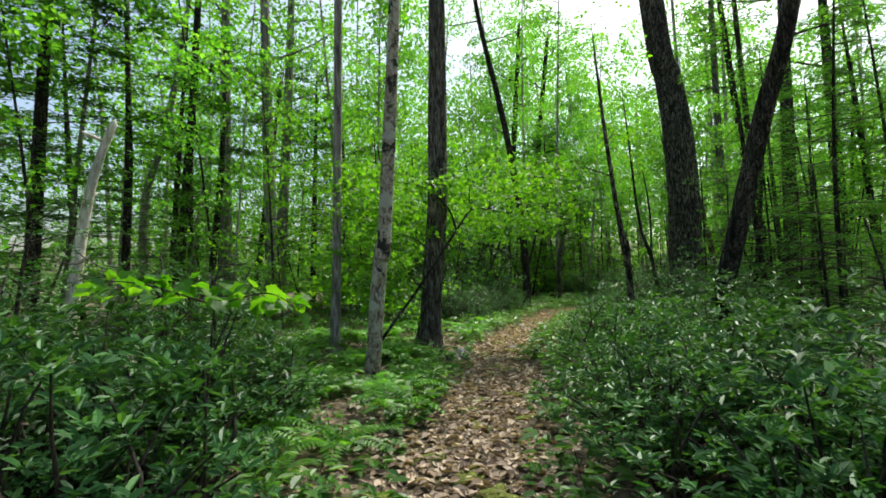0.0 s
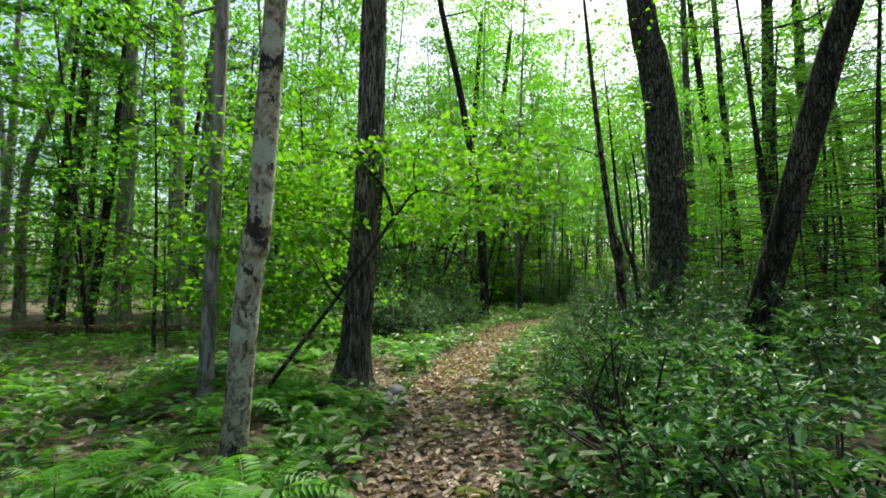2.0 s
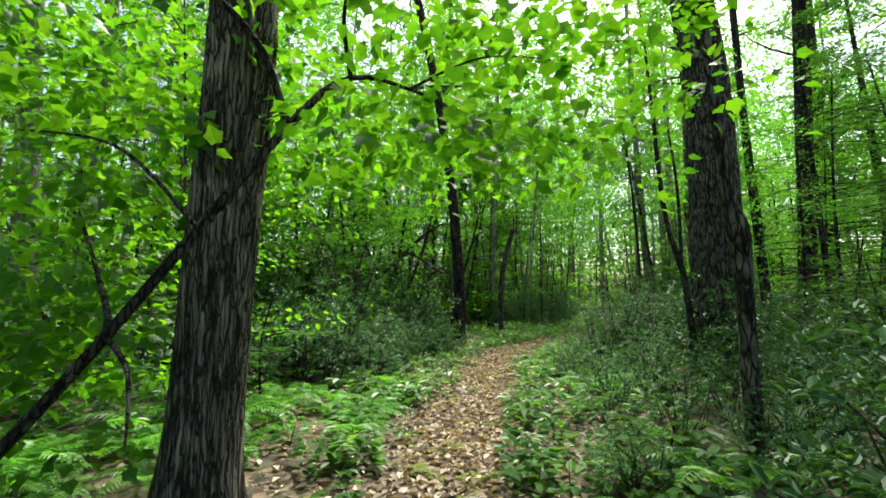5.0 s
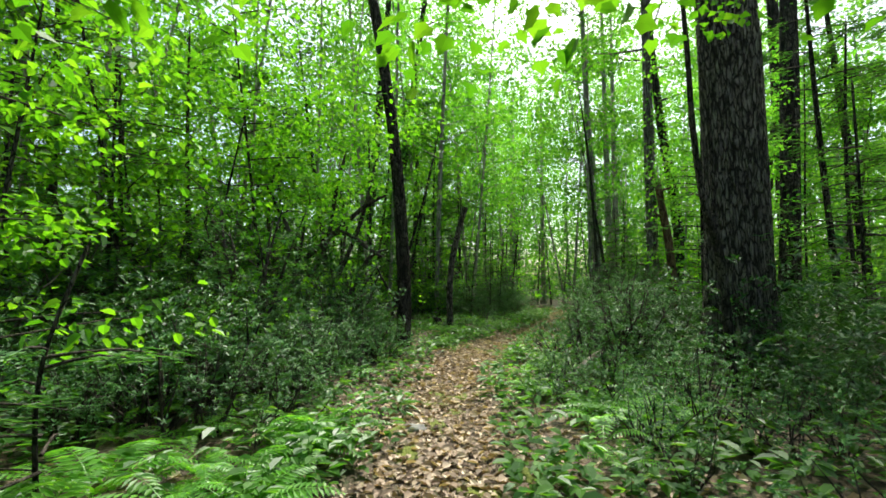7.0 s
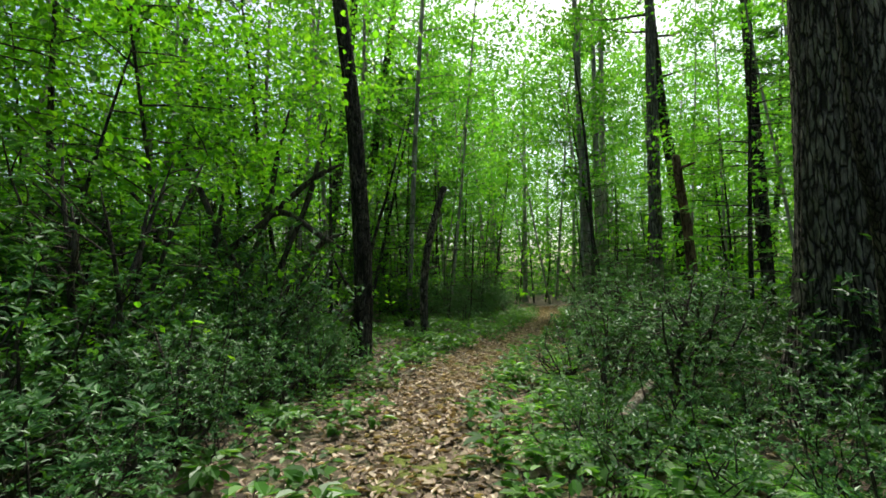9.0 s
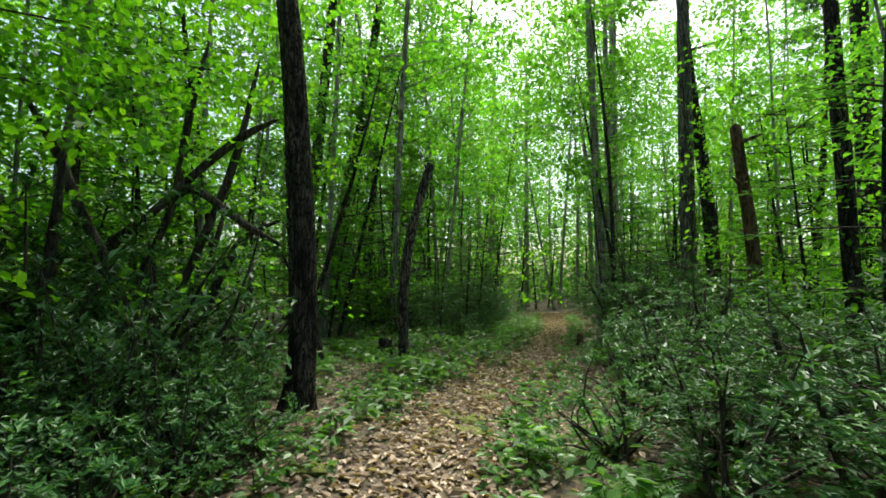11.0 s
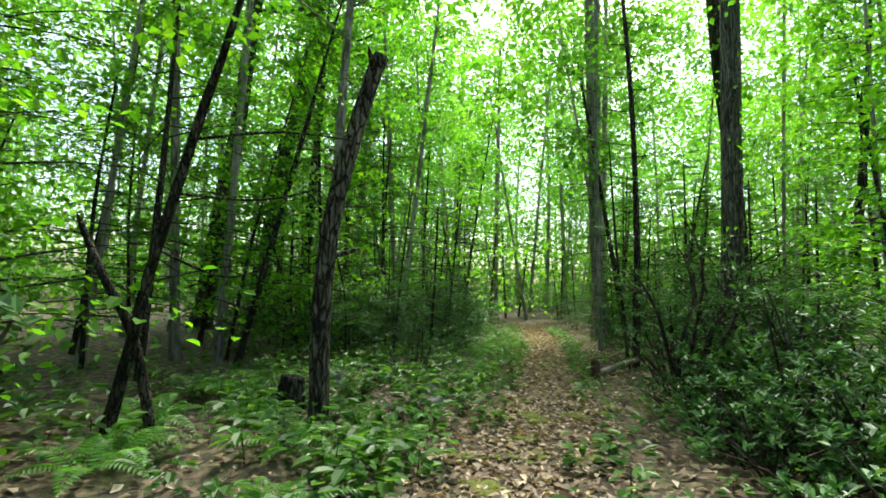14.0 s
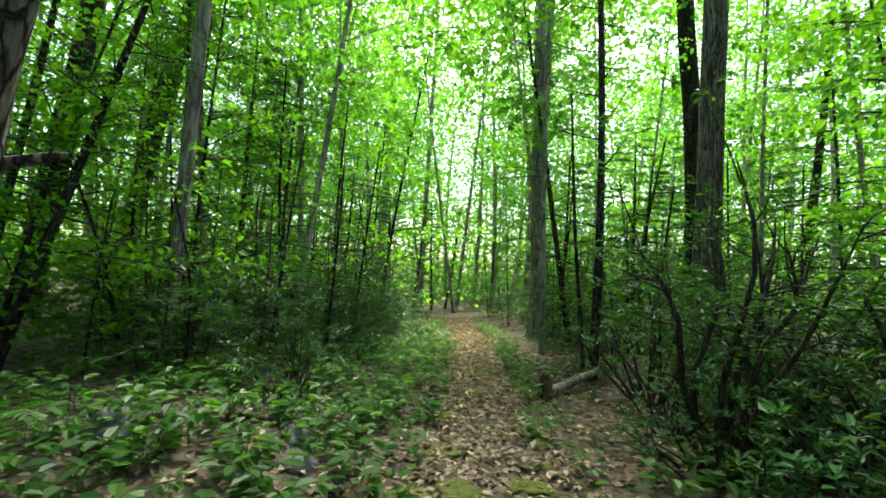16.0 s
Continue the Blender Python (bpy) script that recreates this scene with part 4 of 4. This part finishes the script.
def pole(seed, h, dia, mat):
    """Slender young forest tree with leaf layers from a third of its height up."""
    g = np.random.default_rng(seed)
    ob = thing("young_tree", 0, 0, -50, "slender young forest tree with layered green leaves", "tree", "young trees")
    bend = g.normal(0, 0.35, 2)
    line = [(0, 0, -0.1), (bend[0] * 0.3, bend[1] * 0.3, h * 0.35), (bend[0], bend[1], h * 0.7), (bend[0] * 1.2, bend[1] * 1.5, h)]
    part("trunk", tube("trunk", line, [dia / 2, dia * 0.42, dia * 0.28, 0.012], mat, sides=8, rings=16, rough=0.04, flare=0.25), ob)
    c = curve_points(line, 40)
    spr, tw = [], []
    for k in range(17):
        f = 0.3 + 0.7 * (k + g.uniform()) / 17
        p = c[min(int(f * 39), 39)]
        a, ln = g.uniform(0, 6.283), g.uniform(0.8, 2.0) * (1.25 - 0.6 * f)
        e = p + np.array([math.cos(a) * ln, math.sin(a) * ln, ln * g.uniform(0.05, 0.45)])
        tw.append(tube_arrays([p, (p + e) / 2 + [0, 0, 0.05], e], [dia * 0.12, dia * 0.07, 0.004], sides=4, rings=5, cap=False))
        spr += [(e, ln * 0.5), (p + (e - p) * 0.55, ln * 0.42)]
    v, q = join(tw)
    tagged(part("branchwork", mesh_from("branchwork", v, q, mat), ob), kind="stuff")
    v, f = crown_arrays(g, spr, 56, 0.118)
    part("crown", mesh_from("crown", v, f, LEAF_CANOPY, False), ob)
    return ob


YOUNG = [conifer(44, 2.6, 0.045, 0.0, 0.7), conifer(45, 3.4, 0.055, 0.0, 0.75), conifer(46, 1.8, 0.035, 0.0, 0.6)]
scatter(YOUNG, band(40, 22.5, 31, 2.2, 6.5, -1, clear) + band(24, 25, 36, 1.9, 6, 1, clear) + band(16, 9, 15, 5, 9, 1, clear) + band(12, 5, 12, 4.5, 8, 1, clear), 0.75, 1.2)
BIG_HEMLOCKS = [conifer(47, 12, 0.3, 0.1, 1.8, 130, (0.15, 0.045)), conifer(48, 10, 0.24, 0.12, 1.6, 130, (0.15, 0.045))]
scatter(BIG_HEMLOCKS, [(-8.6, 13.6), (-10.8, 14.6), (-9.4, 11.0), (-12.4, 12.4), (-12.8, 17.2), (-11.0, 19.5), (-9.0, 23.0), (-7.8, 11.8), (-10.6, 9.4), (-14.6, 14.6), (-8.0, 16.4), (16.0, 17.6), (20.5, 24.5), (-6.5, 24.0), (-12.0, 23.0), (-4.4, 21.6), (6.4, 31.0), (8.6, 34.5)], 0.95, 1.25)
scatter(BIG_HEMLOCKS, [(15.4, 25.6), (17.4, 27.2), (19.0, 24.6), (16.8, 29.4), (20.6, 27.6), (17.2, 38.6), (19.2, 40.2), (21.0, 41.6), (15.6, 38.4), (21.8, 38.6), (18.2, 43.0)], 0.42, 0.6)
scatter(YOUNG, band(18, 27, 36, 1.5, 4, 0, clear), 0.7, 1.1)
scatter(YOUNG, [(-1.6, 10.4), (-2.3, 11.3), (-3.0, 10.6), (-1.1, 11.6), (-0.5, 12.0), (-3.9, 11.8)], 0.8, 1.1)
scatter(YOUNG, [(14.6, 24.6), (15.4, 26.0), (17.0, 26.6), (16.2, 24.2), (18.4, 28.2), (17.6, 30.0), (18.6, 31.8), (19.6, 25.6), (18.0, 22.6), (16.0, 21.4), (14.6, 20.8), (21.0, 30.0)], 1.4, 1.9)
CONIFERS = [conifer(41, 6.5, 0.1, 0.25, 1.1, 60, (0.11, 0.028)), conifer(42, 5.0, 0.08, 0.2, 1.1, 60, (0.11, 0.028)), conifer(43, 8.0, 0.13, 0.3, 1.2, 60, (0.11, 0.028))]
scatter(CONIFERS, [(10.56, 14.86), (10.29, 14.41), (9.2, 9.6), (8.2, 10.9), (9.8, 12.2), (8.9, 16.4), (3.4, 24.2), (4.6, 25.5), (2.6, 25.2), (6.6, 28.2), (5.6, 30.5), (8.6, 29.6), (2.0, 27.5), (14.5, 26.8), (16, 28.5), (10.4, 31.5), (12.2, 33), (7.0, 33.5), (11.3, 11.5), (0.6, 23.8), (6.6, 9.8), (7.3, 8.9), (6.9, 10.9), (8.6, 8.2), (1.4, 24.8), (3.0, 26.6), (4.0, 28), (9.2, 32), (-1.4, 17.2), (-2.6, 16.4), (-0.8, 18.4), (-2.0, 18.6), (-3.4, 17.8), (1.0, 22.8), (-0.6, 22.6), (2.2, 23.6)], 0.85, 1.2)
POLES = [pole(51, 10, 0.08, BARK_FAR), pole(52, 13, 0.11, BARK_FAR), pole(53, 8, 0.06, BARK_DARK), pole(54, 15, 0.14, BARK_FAR)]


def open_view(x, y):
    return clear(x, y) and abs(off_trail(x, y)[0]) > 3.2


scatter(POLES, band(18, 6, 46, 4.5, 10, -1, open_view) + band(16, 18, 46, 4.5, 10, 1, open_view) + band(34, 4, 46, 8, 18, 0, open_view), 0.8, 1.25)


def understory(seed, h, fine=False):
    """Small maple of the understory: a thin stem and loose leaf layers nearly to the ground."""
    g = np.random.default_rng(seed)
    ob = thing("understory_maple", 0, 0, -50, "small understory maple with loose level layers of leaves", "tree", "understory maples")
    b = g.normal(0, 0.5, 2)
    line = [(0, 0, -0.1), (b[0] * 0.3, b[1] * 0.3, h * 0.4), (b[0], b[1], h)]
    part("trunk", tube("trunk", line, [0.035, 0.026, 0.006], BARK_DARK, sides=7, rings=12, rough=0.05), ob)
    c = curve_points(line, 40)
    tw, spr = [], []
    for k in range(26):
        f = 0.16 + 0.84 * (k + g.uniform()) / 26
        p = c[min(int(f * 39), 39)]
        a, ln = g.uniform(0, 6.283), g.uniform(0.6, 1.9) * (1.15 - 0.5 * f)
        e = p + np.array([math.cos(a) * ln, math.sin(a) * ln, ln * g.uniform(0.0, 0.35)])
        tw.append(tube_arrays([p, (p + e) / 2 + [0, 0, 0.05], e], [0.013, 0.008, 0.003], sides=4, rings=4, cap=False))
        spr += [(e, ln * 0.42), (p + (e - p) * 0.55, ln * 0.34)]
    v, q = join(tw)
    tagged(part("branchwork", mesh_from("branchwork", v, q, BARK_TWIG), ob), kind="stuff")
    v, f = crown_arrays(g, spr, 30 if fine else 28, 0.095 if fine else 0.105, fine)
    part("crown", mesh_from("crown", v, f, LEAF_MAPLE, False), ob)
    return ob


NEAR_MAPLES = [understory(64, 4.5, "mid"), understory(65, 5.5, "mid")]
scatter(NEAR_MAPLES, [(-1.6, 12.6), (-3.4, 15.6), (-2.4, 15.0), (0.2, 21.5), (1.9, 22.4), (-1.6, 20.0), (11.9, 19.0), (13.4, 20.4), (-0.6, 17.2), (-1.2, 16.8), (-2.0, 17.6), (0.4, 19.0)], 0.9, 1.3)
MAPLES = [understory(61, 4.5), understory(62, 6.0), understory(63, 3.4)]
scatter(MAPLES, [(15.2, 26.4), (11.0, 29.9), (18.2, 31.0)]
        + band(34, 8, 46, 4.5, 11, -1, open_view) + band(26, 12, 46, 5.5, 12, 1, lambda x, y: open_view(x, y) and not (x < 14 and y < 25)), 0.85, 1.25)


def canopy_tree(seed, h, dia):
    """Tall tree whose crown spreads over the trail."""
    g = np.random.default_rng(seed)
    ob = thing("canopy_tree", 0, 0, -50, "tall slender forest tree with a high spreading crown", "tree", "canopy trees")
    b = g.normal(0, 0.5, 2)
    line = [(0, 0, -0.1), (b[0] * 0.2, b[1] * 0.2, h * 0.35), (b[0] * 0.6, b[1] * 0.6, h * 0.7), (b[0], b[1], h)]
    part("trunk", tube("trunk", line, [dia / 2, dia * 0.42, dia * 0.28, 0.02], BARK_FAR, sides=10, rings=20, rough=0.04, flare=0.4), ob)
    c = curve_points(line, 60)
    tw, spr = [], []
    for k in range(22):
        f = 0.34 + 0.66 * (k + g.uniform()) / 22
        p = c[np.abs(c[:, 2] - f * h).argmin()]
        a, ln = g.uniform(0, 6.283), g.uniform(1.6, 3.8) * (1.25 - 0.65 * f)
        e = p + np.array([math.cos(a) * ln, math.sin(a) * ln, ln * g.uniform(0.05, 0.5)])
        tw.append(tube_arrays([p, (p + e) / 2 + [0, 0, 0.12], e], [dia * 0.13, dia * 0.07, 0.006], sides=5, rings=6, cap=False))
        spr += [(e, ln * 0.36), (p + (e - p) * 0.6 + g.normal(0, 0.3, 3), ln * 0.32), (p + (e - p) * 0.8 + g.normal(0, 0.5, 3), ln * 0.3)]
    v, q = join(tw)
    tagged(part("branchwork", mesh_from("branchwork", v, q, BARK_FAR), ob), kind="stuff")
    v, f = crown_arrays(g, spr, 50, 0.165)
    part("crown", mesh_from("crown", v, f, LEAF_CANOPY, False), ob)
    return ob


TALL = [canopy_tree(71, 15, 0.15), canopy_tree(72, 18, 0.2), canopy_tree(73, 13, 0.12)]
scatter(TALL, [(-3.4, 13.8), (-2.6, 17.4), (0.6, 23.4), (-4.2, 20.4), (6.2, 26.4), (8.6, 28.8), (7.4, 31.6), (13.0, 26.2), (15.6, 28.6), (10.4, 34), (12.6, 36), (19.2, 38.2), (14.6, 37.6), (16.2, 41.5), (23.5, 44), (20.6, 49), (25, 51), (22.6, 55), (19, 58), (-9.5, 12), (-2.6, 19.2), (20, 29), (23, 33), (9.5, 40), (13, 44), (3.8, 38), (-1, 28), (-4.5, 25), (2.4, 30), (5.4, 41), (29, 47), (26.5, 40)], 0.9, 1.15)
scatter(TALL, [(9.5, 36.5), (12, 47), (18.4, 53), (24.4, 58), (6.4, 36.2)], 1.15, 1.4)


def far_woods():
    """The woods all round, too many and too far to count."""
    g = np.random.default_rng(77)
    tr, lv = [], []
    n = 0
    while n < 210:
        x, y = g.uniform(-48, 62), g.uniform(-30, 92)
        d = abs(off_trail(x, y)[0])
        if d < 14 and y < 44 and y > -8 or d < 5 or y < -14 and g.uniform() < 0.6:
            continue
        n += 1
        h, r = g.uniform(13, 22), g.uniform(0.07, 0.22)
        b = np.array([x, y, gz(x, y) - 0.1])
        t = b + np.array([g.normal(0, 0.8), g.normal(0, 0.8), h])
        tr.append(tube_arrays([b, (b + t) / 2 + np.array([g.normal(0, 0.3), g.normal(0, 0.3), 0]), t], [r, r * 0.75, r * 0.25], sides=6, rings=7, cap=False))
        for _ in range(34):
            f = g.uniform(0.08, 1.0)
            c = b + (t - b) * f + np.array([g.normal(0, 1.7), g.normal(0, 1.7), 0])
            p, al, up, ln = spray(g, c, g.uniform(0.9, 2.0), 23, 0.31)
            lv.append(leaf_arrays(p, al, up, ln, ln * 0.75))
    n = 0
    while n < 1900:
        x, y = g.uniform(-34, 50), g.uniform(-12, 70)
        d = abs(off_trail(x, y)[0])
        if d < 6.5 and y < 44 or d < 1.6:
            continue
        n += 1
        c = np.array([x, y, gz(x, y) + g.uniform(0.1, 1.0) * min(1, d / 9) * 2.6])
        p, al, up, ln = spray(g, c, g.uniform(0.5, 1.2), 30, 0.15, 0.4, 0.35)
        lv.append(leaf_arrays(p, al, up, ln, ln * 0.6))
    for k in range(3650):
        a = g.uniform(0, 6.283) if k % 8 == 0 else g.uniform(0.1, 2.5)
        r = g.uniform(38, 70)
        c = np.array([8 + math.cos(a) * r, 18 + math.sin(a) * r, 0.5 + 30 * g.uniform() ** 1.5])
        p, al, up, ln = spray(g, c, g.uniform(1.6, 3.2), 36, 0.46, 0.2, 0.4)
        lv.append(leaf_arrays(p, al, up, ln, ln * 0.75))
    v, q = join(tr)
    tagged(new("far_trunks", mesh_from("far_trunks", v, q, BARK_FAR)), "many grey trunks of the woods around", "woods", kind="stuff")
    v, f = join(lv)
    tagged(new("far_foliage", mesh_from("far_foliage", v, f, LEAF_CANOPY, False)), "green leaf masses of the woods around", "woods", kind="stuff")


far_woods()


# ---- litter, moss, stones and dead wood ----
def leaf_litter():
    g = np.random.default_rng(90)
    ch = []
    for n, w in ((30000, 0.4), (24000, 1.5), (14000, 3.2)):
        k = g.integers(0, len(LINE) - 1, n)
        p = LINE[k] + (LINE[k + 1] - LINE[k]) * g.uniform(size=(n, 1)) + g.normal(0, w, (n, 2))
        p = p[(p[:, 1] > 1) & (p[:, 1] < 36)]
        z = np.concatenate([ground_z(b[:, 0], b[:, 1]) for b in np.array_split(p, 8)]) + g.uniform(0.004, 0.03, len(p))
        m = len(p)
        a = g.uniform(0, 6.283, m)
        al = np.stack([np.cos(a), np.sin(a), g.normal(0, 0.22, m)], 1)
        up = np.stack([g.normal(0, 0.35, m), g.normal(0, 0.35, m), np.ones(m)], 1)
        ln = g.uniform(0.04, 0.115, m)
        ch.append(leaf_arrays(np.column_stack([p, z]), al, up, ln, ln * g.uniform(0.45, 0.7, m), 0.25, fine="mid" if w < 1 else False))
    v, f = join(ch)
    tagged(new("leaf_litter", mesh_from("leaf_litter", v, f, LEAF_DEAD, False)), "dry curled brown leaves scattered on the trail", "leaf litter", kind="stuff")


leaf_litter()


def lump(name, x, y, rx, ry, rz, mat, label, category, seed, sink=0.4, group=""):
    """An uneven rounded mass: a stone or a moss cushion."""
    bm = bmesh.new()
    bmesh.ops.create_icosphere(bm, subdivisions=3, radius=1)
    for v in bm.verts:
        q = v.co * 1.3 + Vector((seed * 3.1, seed * 1.7, 0))
        k = 1 + 0.45 * noise.noise(q) + 0.25 * noise.noise(q * 2.7) + 0.1 * noise.noise(q * 7)
        if rz < 0.045:
            k += 0.5 * noise.noise(q * 1.6) + 0.3 * noise.noise(q * 5)
        v.co = Vector((v.co.x * rx * k, v.co.y * ry * k, v.co.z * rz * k))
    me = bpy.data.meshes.new(name)
    bm.to_mesh(me)
    bm.free()
    me.polygons.foreach_set("use_smooth", [True] * len(me.polygons))
    me.materials.append(mat)
    ob = new(name, me)
    ob.location = (x, y, gz(x, y) + rz * (1 - 2 * sink) * 0.5)
    ob.rotation_euler = (0, 0, seed * 1.3)
    return tagged(ob, label, category, group)


for k, (x, y, a, b, c) in enumerate(((0.12, 8.36, 0.17, 0.13, 0.1), (-0.12, 8.2, 0.14, 0.1, 0.08), (0.26, 8.62, 0.16, 0.12, 0.13), (-0.42, 8.4, 0.2, 0.13, 0.07), (0.33, 8.3, 0.12, 0.1, 0.07), (5.63, 23.1, 0.2, 0.16, 0.16), (6.75, 22.4, 0.14, 0.1, 0.08), (6.9, 22.9, 0.13, 0.1, 0.1), (2.05, 13.3, 0.12, 0.1, 0.05), (1.35, 9.4, 0.13, 0.1, 0.05))):
    lump("stone", x, y, a, b, c, STONE, "grey mossy stone half sunk in the litter", "stone", k + 1, group="stones")
_g = np.random.default_rng(15)
for k in range(115):
    i = int(_g.integers(24, 125))
    x, y = LINE[i] + _g.normal(0, 0.38, 2)
    lump("moss_cushion", float(x), float(y), _g.uniform(0.07, 0.26), _g.uniform(0.06, 0.19), _g.uniform(0.022, 0.042), MOSS, "flat cushion of yellow-green moss on the trail", "moss", k + 30, 0.5, "moss cushions")


def log(name, pts, radii, mat, label):
    x, y = pts[0][0], pts[0][1]
    z0 = gz(x, y)
    loc = np.array([x, y, z0])
    me = tube(name, [np.array(p) - loc for p in pts], radii, mat, sides=18, rings=30, rough=0.06, seed=int(x * 7 + 90))
    ob = new(name, me)
    ob.location = (x, y, z0)
    return tagged(ob, label, "log")


log("fallen_log", [(-8.6, 14.7, 0.25), (-6.5, 14.6, 0.28), (-4.2, 14.3, 0.25), (-3.0, 14.1, 0.22)], [0.16, 0.15, 0.13, 0.1], WOOD_ROT, "long dark fallen log lying among ferns")
log("cut_log", [(10.3, 23.4, 0.1), (10.65, 23.42, 0.17), (11.05, 23.45, 0.26), (11.35, 23.5, 0.3)], [0.065, 0.062, 0.055, 0.045], WOOD_DEAD, "pale barkless log end beside the trail")
log("trail_branch", [(5.9, 23.9, 0.14), (6.6, 23.4, 0.16), (7.2, 22.9, 0.12), (7.5, 22.7, 0.1)], [0.028, 0.025, 0.02, 0.012], WOOD_ROT, "thin dead branch lying on the forest floor")
log("low_log", [(4.5, 14.2, 0.3), (4.75, 14.3, 0.42), (5.1, 14.5, 0.5)], [0.05, 0.05, 0.04], WOOD_DEAD, "short pale dead log among laurel leaves")
tree("stump", [(5.0, 22.3, 0), (5.0, 22.3, 0.3), (5.02, 22.3, 0.5)], 0.28, BARK_DARK, "rotten dark tree stump beside the broken tree", crown=False, top=0.8, sides=24, rings=14, ridges=9, flare=0.35, category="stump")
log("rotten_chunk", [(10.16, 23.36, 0.02), (10.18, 23.36, 0.16), (10.2, 23.38, 0.3), (10.22, 23.38, 0.36)], [0.1, 0.085, 0.075, 0.03], WOOD_ROT, "reddish rotten stub standing at the end of a pale log")
